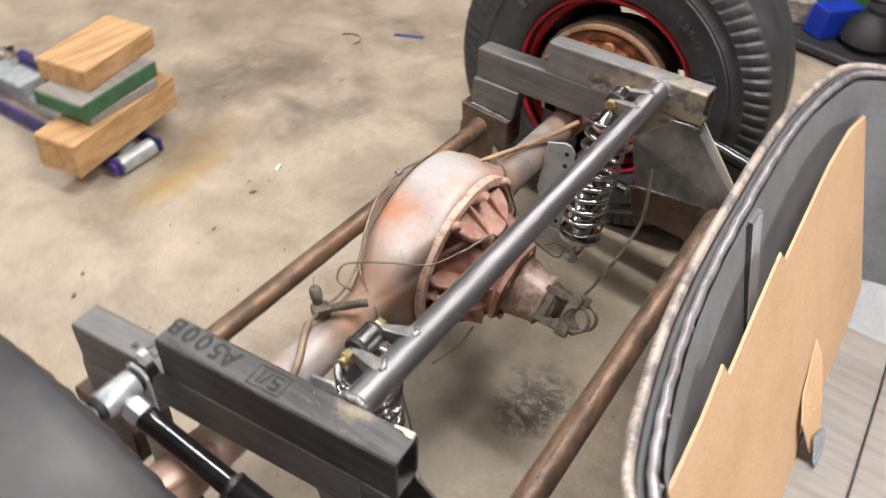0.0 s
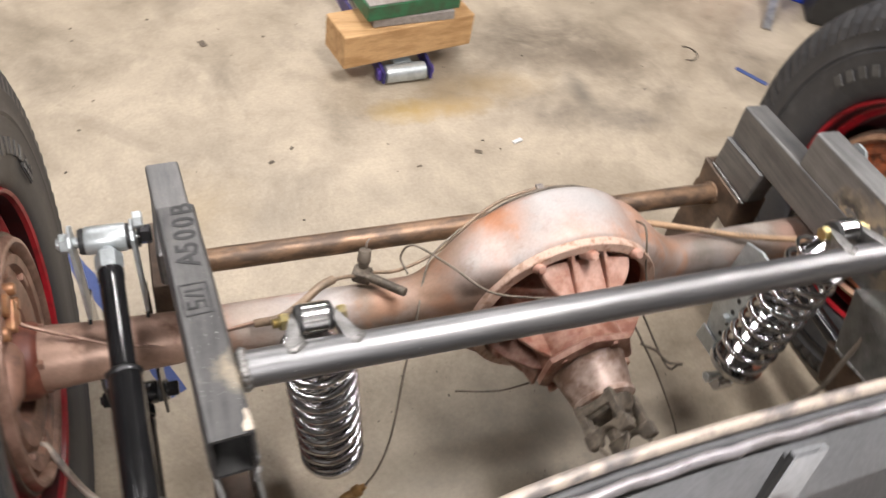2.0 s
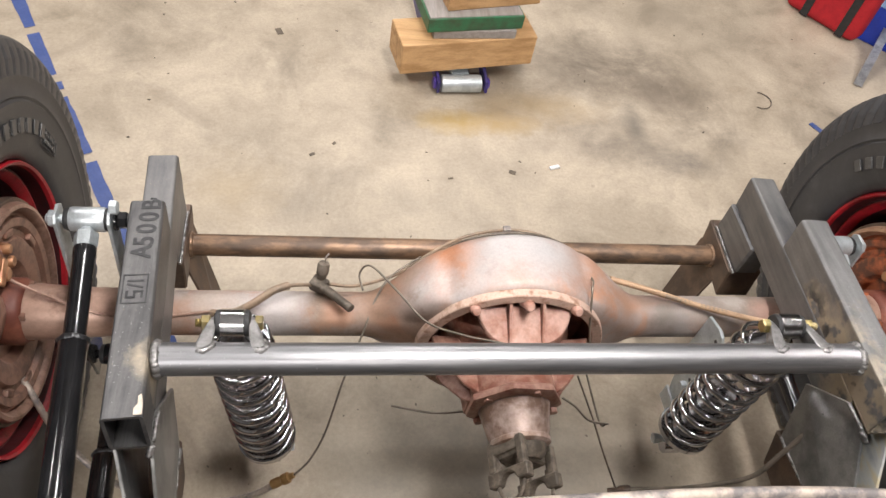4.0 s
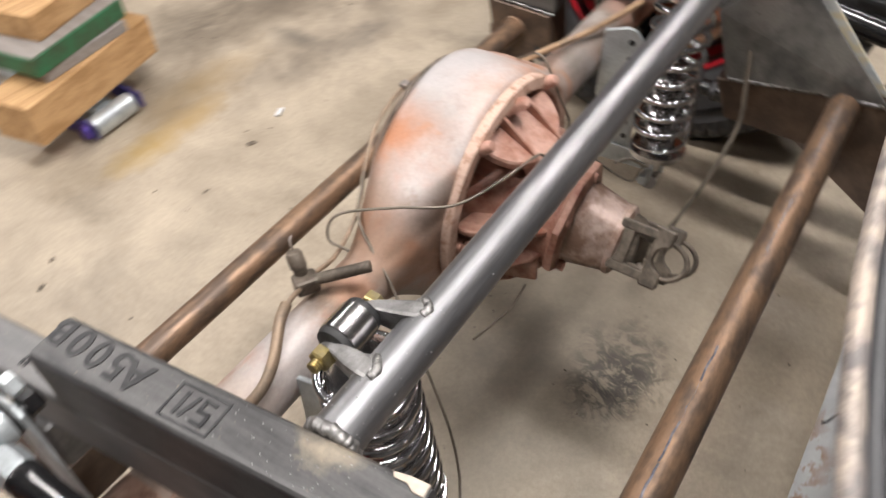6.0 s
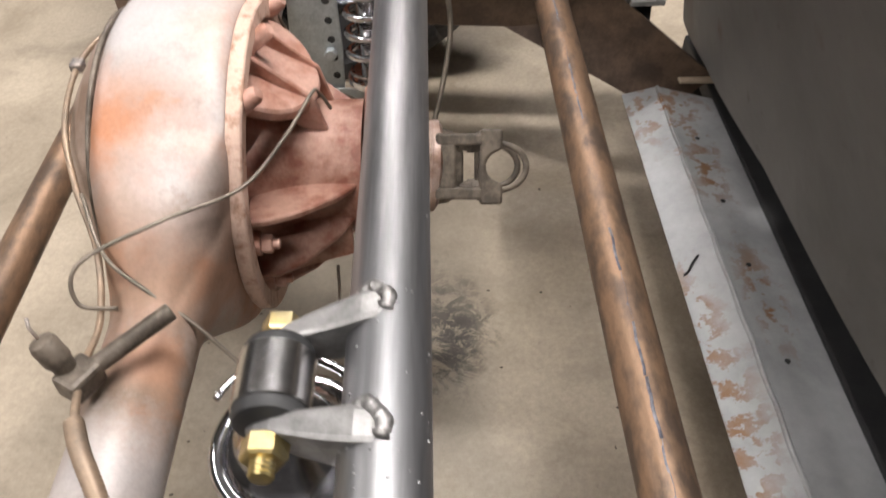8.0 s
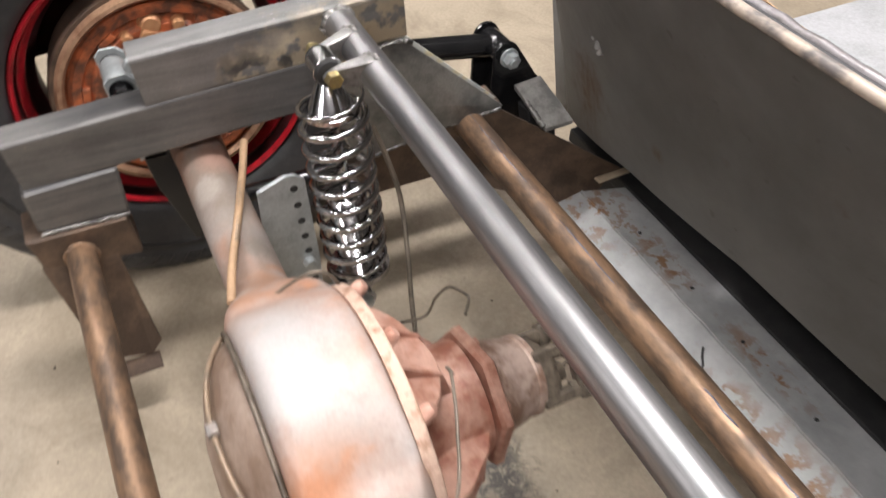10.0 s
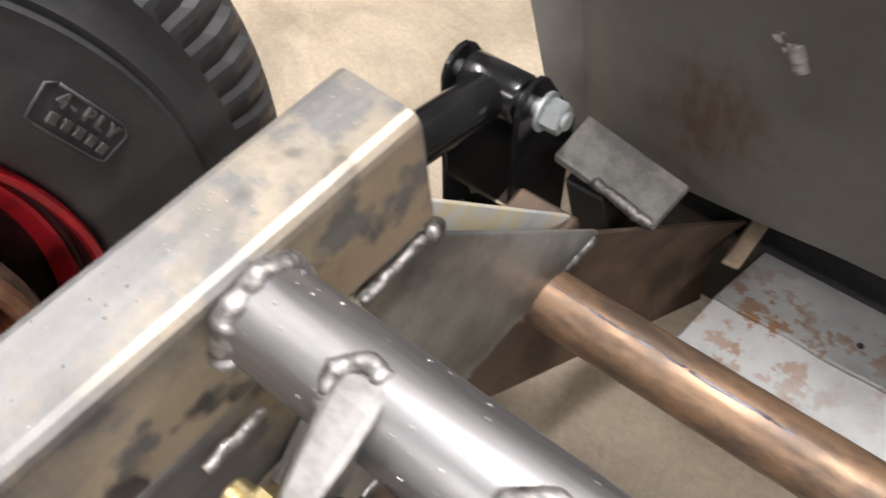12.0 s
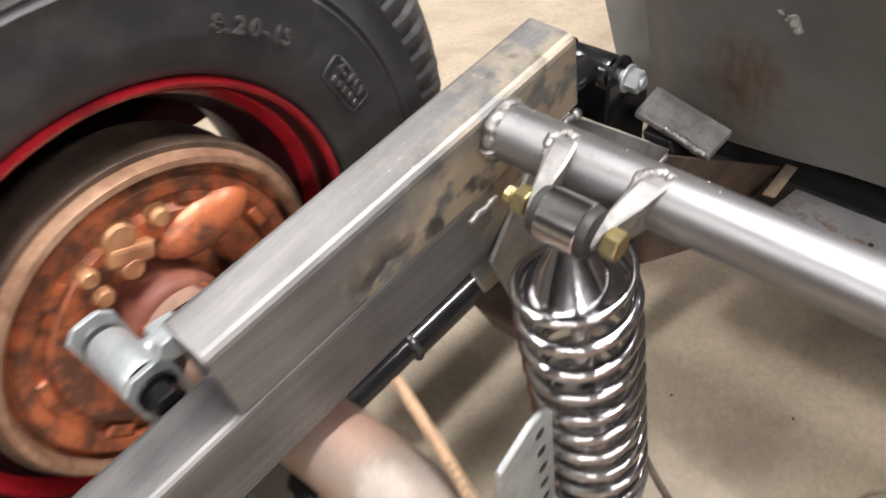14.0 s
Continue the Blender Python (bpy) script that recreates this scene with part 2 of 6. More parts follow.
def bead_bm(line, r, seed=1):
    """A weld: a lumpy ripple of metal along a line."""
    rnd = random.Random(seed)
    line = [Vector(p) for p in line]
    pts = []
    for a, b in zip(line, line[1:]):
        n = max(1, round((b - a).length / (r * 0.17)))
        pts += [a.lerp(b, i / n) for i in range(n)]
    pts.append(line[-1])
    seg = 16
    bm = bmesh.new()
    rings = []
    u = (pts[1] - pts[0]).normalized().orthogonal().normalized()
    drift, size = Vector((0, 0, 0)), 1.0
    for i, p in enumerate(pts):
        t = (pts[min(i + 1, len(pts) - 1)] - pts[max(i - 1, 0)]).normalized()
        u = (u - t * u.dot(t)).normalized()
        v = t.cross(u)
        drift = drift * 0.86 + Vector([rnd.uniform(-0.10, 0.10) * r for _ in range(3)])
        size = size * 0.86 + 0.14 * rnd.uniform(0.7, 1.3)
        rr = r * size * (0.93 + 0.06 * abs(math.sin(i * math.pi / 7.0)))
        if i in (0, len(pts) - 1):
            rr *= 0.4
        ring = []
        for k in range(seg):
            a = 2 * math.pi * k / seg
            way = math.cos(a) * u + math.sin(a) * v
            q = p + way * r
            lump = 0.9 * lumps.noise(q / (r * 1.7) + Vector((seed * 3.1, 0, 0))) + 0.5 * lumps.noise(q / (r * 0.4))
            ring.append(bm.verts.new(p + drift + way * rr * (1 + 0.11 * lump)))
        rings.append(ring)
    for a, b in zip(rings, rings[1:]):
        for k in range(seg):
            bm.faces.new((a[k], a[(k + 1) % seg], b[(k + 1) % seg], b[k])).smooth = True
    bm.faces.new(rings[0][::-1])
    bm.faces.new(rings[-1])
    return bm


def ring_line(c, axis, r, n=24, a0=0.0, a1=360.0):
    m = Matrix.Translation(c) @ frame_from(axis)
    return [m @ Vector((r * math.cos(radians(a)), r * math.sin(radians(a)), 0)) for a in (a0 + (a1 - a0) * i / n for i in range(n + 1))]


def hex_bm(c, axis, across, thick):
    bm = lathe_bm([(0, 0), (across * 0.52, 0), (across * 0.577, thick * 0.12), (across * 0.577, thick * 0.88), (across * 0.5, thick), (0, thick)], c, axis, 6)
    for f in bm.faces:
        f.smooth = False
    return bm


def thing(name, at_, label, category, group=""):
    ob = new(name)
    ob.empty_display_size = 0.05
    ob.matrix_world = pose(*at_)
    return tagged(ob, label, category, group)


def part(name, bm, material, parent, label=""):
    if "weld" not in name and "lettering" not in name:
        for e in bm.edges:
            if len(e.link_faces) == 2 and e.calc_face_angle(0.0) > 0.72:
                e.smooth = False
    me = bpy.data.meshes.new(name)
    bm.to_mesh(me)
    bm.free()
    me.materials.append(material)
    ob = new(name, me)
    if parent is not None:
        bpy.context.view_layer.update()
        ob.parent = parent
        ob.matrix_parent_inverse = parent.matrix_world.inverted()
    return tagged(ob, label)


def solo(name, bm, material, label, category, group="", kind=""):
    return tagged(part(name, bm, material, None), label, category, group, kind)


def joined(*bms):
    """Several bmeshes as one."""
    me = bpy.data.meshes.new("tmp")
    out = bmesh.new()
    for b in bms:
        b.to_mesh(me)
        out.from_mesh(me)
        b.free()
    bpy.data.meshes.remove(me)
    return out

# ---- setting ----
MID = 0.075                       # the chassis's centre line


def side(x):
    """The mirror place on the other side of the chassis."""
    return 2 * MID - x


def near_mask(n, point, inner, outer, wobble=0.5, scale=14.0, stretch=(1, 1, 1)):
    """One at a point, falling to nothing at the outer distance, with a ragged edge."""
    v = n.node("ShaderNodeVectorMath", Vector=n.co)
    v.operation = "SUBTRACT"
    v.inputs[1].default_value = point
    w = n.t.nodes.new("ShaderNodeVectorMath")
    w.operation = "MULTIPLY"
    n.put(w.inputs[0], v.outputs[0])
    w.inputs[1].default_value = stretch
    ln = n.t.nodes.new("ShaderNodeVectorMath")
    ln.operation = "LENGTH"
    n.put(ln.inputs[0], w.outputs[0])
    rag = n.math("MULTIPLY", n.math("SUBTRACT", n.noise(scale, 6, 0.7), 0.5), wobble * outer * 2)
    d = n.math("ADD", ln.outputs["Value"], rag)
    return n.ramp(n.math("DIVIDE", d, outer), [(inner / outer, 1.0), (1.0, 0.0)])


def floor_material():
    n = Nodes("concrete_floor")
    big = n.noise(0.9, 6, 0.6)
    mid = n.noise(4.5, 7, 0.68, distort=0.4)
    fine = n.noise(110.0, 5, 0.75)
    speck = n.noise(38.0, 3, 0.5)
    col = n.ramp(n.math("ADD", n.math("MULTIPLY", big, 0.45), n.math("MULTIPLY", mid, 0.55)), [(0.32, (0.20, 0.165, 0.12)), (0.44, (0.36, 0.30, 0.225)), (0.56, (0.47, 0.395, 0.30)), (0.72, (0.55, 0.47, 0.365))])
    col = n.mix(0.32, col, n.ramp(fine, [(0.35, 0.45), (0.62, 1.0)]), "MULTIPLY")
    col = n.mix(n.math("MULTIPLY", n.ramp(speck, [(0.68, 0.0), (0.76, 1.0)]), 0.35), col, (0.16, 0.13, 0.10))
    swirl = n.ramp(n.noise(24.0, 9, 0.78, (1.2, 0.8, 1.0), 1.3), [(0.45, 0.0), (0.53, 1.0)])
    streaks = n.ramp(n.noise(3.2, 9, 0.70, (1.0, 1.35, 1.0), 0.5), [(0.38, 0.10), (0.60, 1.0)])
    smudge = n.ramp(n.noise(2.1, 7, 0.72, distort=0.8), [(0.52, 0.0), (0.70, 1.0)])
    col = n.mix(n.math("MULTIPLY", smudge, 0.62), col, (0.17, 0.14, 0.105))
    blotch = n.ramp(n.noise(6.5, 8, 0.75, distort=0.6), [(0.56, 0.0), (0.70, 1.0)])
    col = n.mix(n.math("MULTIPLY", blotch, 0.35), col, (0.21, 0.16, 0.105))
    for p, r0, r1, c, amount, sc, st in STAINS_AND_PATCHES:
        m = near_mask(n, p, r0, r1, 0.7, sc, st)
        if sc < 8:
            m = n.math("MULTIPLY", m, streaks)
        if sc > 20:
            m = n.math("MULTIPLY", m, swirl)
        col = n.mix(n.math("MULTIPLY", m, amount), col, c)
    gloss = n.ramp(mid, [(0.3, 0.36), (0.7, 0.6)])
    return n.out(col, gloss, 0.0, n.bump(fine, 0.18, 0.0006, n.bump(mid, 0.1, 0.002)))


STAINS_AND_PATCHES = [
    ((0.70, 1.53, 0), 0.10, 0.34, (0.12, 0.095, 0.07), 0.85, 5.0, (0.8, 1.6, 1)),
    ((0.90, 1.45, 0), 0.04, 0.20, (0.15, 0.12, 0.09), 0.7, 6.0, (1, 1, 1)),
    ((0.62, 1.20, 0), 0.04, 0.22, (0.15, 0.125, 0.10), 0.8, 7.0, (0.7, 1.6, 1)),
    ((0.84, 1.12, 0), 0.03, 0.16, (0.14, 0.12, 0.10), 0.8, 7.0, (0.8, 2.0, 1)),
    ((0.97, 1.25, 0), 0.03, 0.15, (0.12, 0.10, 0.08), 0.85, 7.0, (1, 1.2, 1)),
    ((0.73, 1.28, 0), 0.01, 0.15, (0.13, 0.115, 0.095), 0.7, 9.0, (3.2, 1.0, 1)),
    ((0.40, 1.40, 0), 0.03, 0.30, (0.17, 0.13, 0.09), 0.6, 6.0, (1, 1.2, 1)),
    ((1.05, 1.95, 0), 0.05, 0.55, (0.24, 0.20, 0.15), 0.6, 5.0, (1, 1.2, 1)),
    ((0.16, 1.25, 0), 0.01, 0.11, (0.34, 0.23, 0.07), 0.75, 14.0, (0.8, 1.6, 1)),
    ((0.29, 1.25, 0), 0.01, 0.12, (0.32, 0.21, 0.07), 0.7, 14.0, (0.7, 1.8, 1)),
    ((0.42, 1.33, 0), 0.01, 0.16, (0.28, 0.19, 0.08), 0.5, 12.0, (0.6, 1.8, 1)),
    ((0.185, 0.050, 0), 0.045, 0.115, (0.03, 0.028, 0.026), 0.92, 24.0, (0.9, 1.2, 1)),
    ((0.14, 0.055, 0), 0.03, 0.085, (0.022, 0.02, 0.018), 0.92, 40.0, (0.8, 1.2, 1)),
    # three broad darker patches below and beside the differential
    ((0.17, 0.22, 0), 0.02, 0.26, (0.13, 0.115, 0.095), 0.7, 11.0, (1, 1, 1)),
    ((-0.05, 0.18, 0), 0.02, 0.26, (0.16, 0.14, 0.115), 0.55, 9.0, (1, 1, 1)),
    ((0.40, 0.10, 0), 0.02, 0.30, (0.22, 0.19, 0.155), 0.5, 9.0, (1, 1, 1)),
    ((-0.45, 0.95, 0), 0.0, 0.16, (0.34, 0.25, 0.13), 0.35, 14.0, (1, 1, 1)),
]
FLOOR = floor_material()
tagged(part("floor", box_bm((0, 0, -0.05), (14, 14, 0.1), 0), FLOOR, None), "stained tan concrete workshop floor", "floor", kind="structure")
for i, (c, s) in enumerate((((0, 7.1, 1.5), (14.4, 0.2, 3)), ((0, -7.1, 1.5), (14.4, 0.2, 3)), ((7.1, 0, 1.5), (0.2, 14, 3)), ((-7.1, 0, 1.5), (0.2, 14, 3)))):
    tagged(part("wall_" + ("north", "south", "east", "west")[i], box_bm(c, s, 0), WALL, None), "plain painted workshop wall", "wall", kind="structure")
tagged(part("ceiling", box_bm((0, 0, 3.1), (14.4, 14.4, 0.2), 0), WALL, None), "plain painted workshop ceiling", "ceiling", kind="structure")


def text_bm(words, size, m, depth=0.0004, bold=0.0):
    """Raised letters, their baseline along x, laid out by the matrix m."""
    cu = bpy.data.curves.new("letters", "FONT")
    cu.body, cu.size, cu.extrude, cu.offset = words, size, depth, bold
    ob = bpy.data.objects.new("letters", cu)
    scene.collection.objects.link(ob)
    bpy.context.view_layer.update()
    me = bpy.data.meshes.new_from_object(ob.evaluated_get(bpy.context.evaluated_depsgraph_get()))
    bm = bmesh.new()
    bm.from_mesh(me)
    bm.transform(m)
    bpy.data.objects.remove(ob)
    bpy.data.curves.remove(cu)
    bpy.data.meshes.remove(me)
    return bm


def axes(o, x, y):
    """A matrix with its origin at o and its x and y axes along these directions."""
    x = Vector(x).normalized()
    z = x.cross(Vector(y)).normalized()
    y = z.cross(x)
    return Matrix(((x.x, y.x, z.x, o[0]), (x.y, y.y, z.y, o[1]), (x.z, y.z, z.z, o[2]), (0, 0, 0, 1)))


def rail_material(name, dark, light, marks, gloss=(0.38, 0.60), metal=0.72):
    """Drawn along y: streaks, and a burnt and bared zone round each weld."""
    n = Nodes(name)
    streak = n.noise(60.0, 5, 0.65, (1.0, 0.06, 1.0))
    patch = n.noise(9.0, 6, 0.62)
    fine = n.noise(260.0, 4, 0.7)
    col = n.mix(n.ramp(n.math("ADD", n.math("MULTIPLY", streak, 0.6), n.math("MULTIPLY", patch, 0.4)), [(0.36, 0.0), (0.64, 1.0)]), dark, light)
    col = n.mix(0.3, col, n.ramp(fine, [(0.3, 0.5), (0.6, 1.0)]), "MULTIPLY")
    speck = n.ramp(n.noise(330.0, 2, 0.5), [(0.70, 0.0), (0.74, 1.0)])
    col = n.mix(n.math("MULTIPLY", speck, n.ramp(patch, [(0.48, 0.0), (0.60, 0.8)])), col, (0.52, 0.42, 0.30))
    for p, r in marks:
        m = near_mask(n, p, r * 0.35, r, 0.6, 30.0)
        blot = n.ramp(n.noise(24.0, 4, 0.55), [(0.39, 0.0), (0.46, 1.0)])
        col = n.mix(n.math("MULTIPLY", n.math("MULTIPLY", m, blot), 0.8), col, (0.55, 0.46, 0.33))
        col = n.mix(n.math("MULTIPLY", m, n.ramp(n.noise(19.0, 3, 0.5), [(0.55, 0.0), (0.60, 1.0)])), col, (0.10, 0.095, 0.09))
    r = n.ramp(n.math("ADD", n.math("MULTIPLY", streak, 0.5), n.math("MULTIPLY", fine, 0.5)), [(0.3, gloss[0]), (0.7, gloss[1])])
    return n.out(col, r, metal, n.bump(fine, 0.12, 0.0005, n.bump(streak, 0.08, 0.0008, n.bump(speck, 0.3, 0.0006))))


RAIL = rail_material("rail_steel", (0.165, 0.163, 0.162), (0.29, 0.286, 0.284), [((0.582, 0.040, 0.570), 0.105), ((0.584, 0.15, 0.565), 0.075), ((0.588, 0.23, 0.555), 0.05), ((-0.432, 0.09, 0.575), 0.06)])
# near rail: darker mill scale, with the shade of its sides put in too
RAIL_NEAR = rail_material("rail_steel_scale_shaded", (0.065, 0.064, 0.066), (0.175, 0.172, 0.17), [((-0.432, 0.09, 0.60), 0.05)])
RAIL_DARK = rail_material("rail_steel_dark", (0.13, 0.13, 0.132), (0.25, 0.245, 0.24), [((0.588, 0.07, 0.54), 0.07)])
GUSSET = worn("gusset_steel", (0.36, 0.355, 0.335), (0.14, 0.142, 0.14), (0.26, 0.44), 0.5, 9, 300, (0.40, 0.62), 0.15)

def wedge_bm(stations):
    """A ground tab along y, broad on top and thin below: (y, x, top, bottom, half width) station by station."""
    bm = bmesh.new()
    rings = [[bm.verts.new((x + dx, y, z)) for dx, z in ((-w, t - 0.0012), (-w * 0.72, t), (w * 0.72, t), (w, t - 0.0012), (w * 0.92, t - 0.005), (0.0024, b), (-0.0024, b), (-w * 0.92, t - 0.005))] for y, x, t, b, w in stations]
    for p, q in zip(rings, rings[1:]):
        for k in range(8):
            bm.faces.new((p[k], p[(k + 1) % 8], q[(k + 1) % 8], q[k]))
    bm.faces.new(rings[0])
    bm.faces.new(rings[-1][::-1])
    bmesh.ops.recalc_face_normals(bm, faces=bm.faces[:])
    return bm


def dished_bm(a, b, c, d, hollow, thick):
    """A pressed plate between four corners, hollowed along x, with its thickness along x."""
    a, b, c, d = Vector(a), Vector(b), Vector(c), Vector(d)
    bm = bmesh.new()
    n = 10
    sheets = []
    for off in (0.0, thick):
        rows = []
        for i in range(n + 1):
            u = i / n
            top, low = a.lerp(b, u), d.lerp(c, u)
            rows.append([bm.verts.new(top.lerp(low, k / n) + Vector((off + hollow * math.sin(math.pi * k / n) * (1 - 0.4 * u), 0, 0))) for k in range(n + 1)])
        sheets.append(rows)
    for rows in sheets:
        for i in range(n):
            for k in range(n):
                f = bm.faces.new((rows[i][k], rows[i + 1][k], rows[i + 1][k + 1], rows[i][k + 1]))
                f.smooth = True
    p, q = sheets
    rim = [(i, 0) for i in range(n)] + [(n, k) for k in range(n)] + [(n - i, n) for i in range(n)] + [(0, n - k) for k in range(n)]
    for (i, k), (i2, k2) in zip(rim, rim[1:] + rim[:1]):
        bm.faces.new((p[i][k], p[i2][k2], q[i2][k2], q[i][k]))
    bmesh.ops.recalc_face_normals(bm, faces=bm.faces[:])
    return bm


def heat_material():
    """Cut plate with the straw and blue of welding heat near its tip, its base paled to paint the light on it."""
    n = Nodes("lit_heat_tinted_plate")
    band = n.noise(16.0, 4, 0.55, (1.0, 0.5, 1.4))
    fine = n.noise(240.0, 4, 0.7)
    col = n.ramp(band, [(0.34, (0.40, 0.42, 0.44)), (0.46, (0.62, 0.62, 0.58)), (0.54, (0.66, 0.57, 0.38)), (0.62, (0.56, 0.57, 0.55)), (0.72, (0.42, 0.46, 0.48))])
    return n.out(col, n.ramp(fine, [(0.3, 0.34), (0.7, 0.5)]), 0.3, n.bump(fine, 0.12, 0.0005))


# heat-tinted steel whose pale tone stands in for light
HEAT_LIT = heat_material()
PAD = worn("bare_pad_steel", (0.36, 0.35, 0.335), (0.20, 0.195, 0.19), (0.34, 0.55), 0.45, 22, 220, bump=0.25)
TAB = worn("cut_steel_tab", (0.36, 0.352, 0.345), (0.22, 0.215, 0.21), (0.34, 0.55), 0.75, 40, 240, bump=0.25)

# ---- chassis frame ----
chassis = thing("chassis_frame", (MID, 0, 0), "welded bare steel tube chassis frame with brown cross tubes", "vehicle frame")
SIDES = ((1, 0.612, 0.633, 0.6355), (-1, -0.460, -0.487, -0.502))   # way out, rail centre at the front, step and rear
for s, xf, xs, xr in SIDES:
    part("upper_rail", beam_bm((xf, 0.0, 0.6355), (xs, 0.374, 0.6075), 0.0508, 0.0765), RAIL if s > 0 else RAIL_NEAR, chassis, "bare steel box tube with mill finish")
    part("lower_rail", beam_bm((xf + (xs - xf) * 0.05 / 0.374, 0.05, 0.5605), (xf + (xs - xf) * 0.557 / 0.374, 0.557, 0.5195), 0.0506, 0.0805, 0.0048, 0.0055), RAIL_DARK, chassis, "dark mill-scale box tube")
    part("seam_weld", bead_bm([(xf - s * 0.0255, 0.004, 0.5555), (xf - s * 0.0255, 0.05, 0.552)], 0.0032, 3), WELD, chassis)
    part("seam_weld", bead_bm([(xf - s * 0.0265, 0.115, 0.549), (xf - s * 0.027, 0.15, 0.547)], 0.003, 4), WELD, chassis)
    for off, tip in ((-0.0255, -0.020), (0.0205, -0.042)):
        x0 = xf + s * off
        part("gusset_plate", prism_bm([(x0, 0.002, 0.5555), (x0 + s * tip, -0.166, 0.404), (x0, 0.085, 0.359), (x0, 0.125, 0.475), (x0, 0.05, 0.553)], (s * 0.005, 0, 0), 0.0008), GUSSET if off < 0 or s < 0 else HEAT_LIT, chassis, "triangular dark steel gusset plate" if off < 0 or s < 0 else "gusset plate with straw heat tint, paler for the light on it")
    xi = xf - s * 0.0265
    part("gusset_weld", bead_bm([(xi - s * 0.018, -0.163, 0.400), (xi - s * 0.006, -0.06, 0.384), (xi, 0.08, 0.358)], 0.0035, 5), WELD, chassis)
    part("gusset_weld", bead_bm([(xi, 0.0, 0.556), (xi + s * 0.006, -0.012, 0.545)], 0.0045, 6), WELD, chassis)
    part("front_rail", prism_bm([(xi, -0.172, 0.400), (xi, 0.10, 0.353), (xi, 0.07, 0.278), (xi, -0.08, 0.275), (xi, -0.20, 0.29)], (s * 0.055, 0, 0), 0.003), RUST, chassis, "brown rusted original frame rail")
    if s > 0:
        part("front_rail_wing", dished_bm((xi + 0.002, -0.14, 0.407), (0.5045, -0.397, 0.235), (0.5085, -0.345, 0.150), (xi + 0.002, -0.05, 0.28), 0.020, 0.006), RUST, chassis, "brown rusted hollow plate")
    else:
        part("front_rail_wing", prism_bm([(xi - 0.002, -0.14, 0.407), (xi + 0.08, -0.397, 0.235), (xi + 0.055, -0.31, 0.13), (xi - 0.002, -0.05, 0.28)], (-0.006, 0, 0), 0.001), RUST, chassis, "brown rusted sloping plate")
    part("rear_leg", prism_bm([(xr - s * 0.026, 0.558, 0.444), (xr - s * 0.026, 0.430, 0.449), (xr - s * 0.026, 0.434, 0.366), (xr - s * 0.026, 0.558, 0.372)], (s * 0.050, 0, 0), 0.004), RAIL_DARK, chassis, "short dark steel box tube leg")
    part("leg_weld", bead_bm([(xr - s * 0.027, 0.435, 0.366), (xr - s * 0.027, 0.555, 0.371)], 0.003, 7), WELD, chassis)
    part("rear_bracket", prism_bm([(xr - s * 0.032, 0.440, 0.363), (xr - s * 0.032, 0.580, 0.367), (xr - s * 0.030, 0.570, 0.30), (xr - s * 0.030, 0.435, 0.285)], (s * 0.072, 0, 0), 0.003), RUST, chassis, "brown rusted folded bracket")
    part("bracket_plate", prism_bm([(xr - s * 0.03, 0.575, 0.31), (xr - s * 0.03, 0.47, 0.30), (xr - s * 0.075, 0.455, 0.13), (xr - s * 0.075, 0.475, 0.105), (xr - s * 0.07, 0.545, 0.12)], (s * 0.005, 0, 0), 0.0008), RUST, chassis, "brown rusted hanging plate")
    part("bracket_foot", box_bm((xr - s * 0.085, 0.50, 0.098), (0.035, 0.07, 0.005), 0.001), RUST, chassis)
    # the cross tube's end welds
    xt = xf - s * 0.0225
    part("tube_weld", bead_bm(ring_line((xt - s * 0.003, 0.098, 0.605), (1, 0, 0), 0.0200, 26), 0.0068, 8), WELD, chassis, "lumpy silver weld bead")
    part("tube_weld", bead_bm(ring_line((xi - s * 0.005, -0.11, 0.377), (1, 0, 0), 0.024, 16), 0.005, 9), BRONZE, chassis)
    part("tube_weld", bead_bm(ring_line((xr - s * 0.033, 0.518, 0.317), (1, 0, 0), 0.0215, 16), 0.0045, 10), BRONZE, chassis)
    # the tabs that carry the coilover
    ex = 0.492 if s > 0 else side(0.492)
    for off in (-0.026, 0.026):
        x0 = ex + off - 0.0025
        lean = 0.24 * off / 0.026 if off * s < 0 else 0.16 * off / 0.026
        sh = lambda y, z=0.605: x0 + 0.0025 + (0.155 - y) * lean + 0.12 * (z - 0.610)
        part("shock_tab", wedge_bm([(b, sh(b, 0.61), top, low, w) for b, top, low, w in ((0.096, 0.6265, 0.600, 0.0060), (0.103, 0.6285, 0.594, 0.0086), (0.112, 0.6280, 0.588, 0.0098), (0.126, 0.6245, 0.589, 0.0088), (0.140, 0.6212, 0.593, 0.0068), (0.152, 0.6180, 0.597, 0.0050), (0.160, 0.6135, 0.601, 0.0036), (0.1645, 0.609, 0.606, 0.0024))]), TAB, chassis, "bright steel shock tab")
        xm = lambda y, z: sh(y, z) + (0.0035 + 0.22 * max(0.0, z - 0.592))
        part("tab_weld", bead_bm([(sh(0.098, 0.625) - 0.008, 0.099, 0.6265), (sh(0.098, 0.625), 0.097, 0.6275), (xm(0.105, 0.625), 0.105, 0.6262), (xm(0.115, 0.617), 0.115, 0.6185), (xm(0.120, 0.605), 0.120, 0.607), (xm(0.119, 0.588), 0.119, 0.588)], 0.0048, 11), WELD, chassis, "smeared silver weld")
xa, xb = -0.4365, 0.5885
part("coilover_cross_tube", rod_bm((xa, 0.098, 0.6055), (xb, 0.098, 0.6055), 0.0225, 48), STEEL_BRIGHT, chassis, "bright drawn steel round tube")
part("rear_cross_tube", rod_bm((-0.472, 0.518, 0.317), (0.607, 0.518, 0.317), 0.0215, 40), BRONZE, chassis, "brown oxidised round tube")
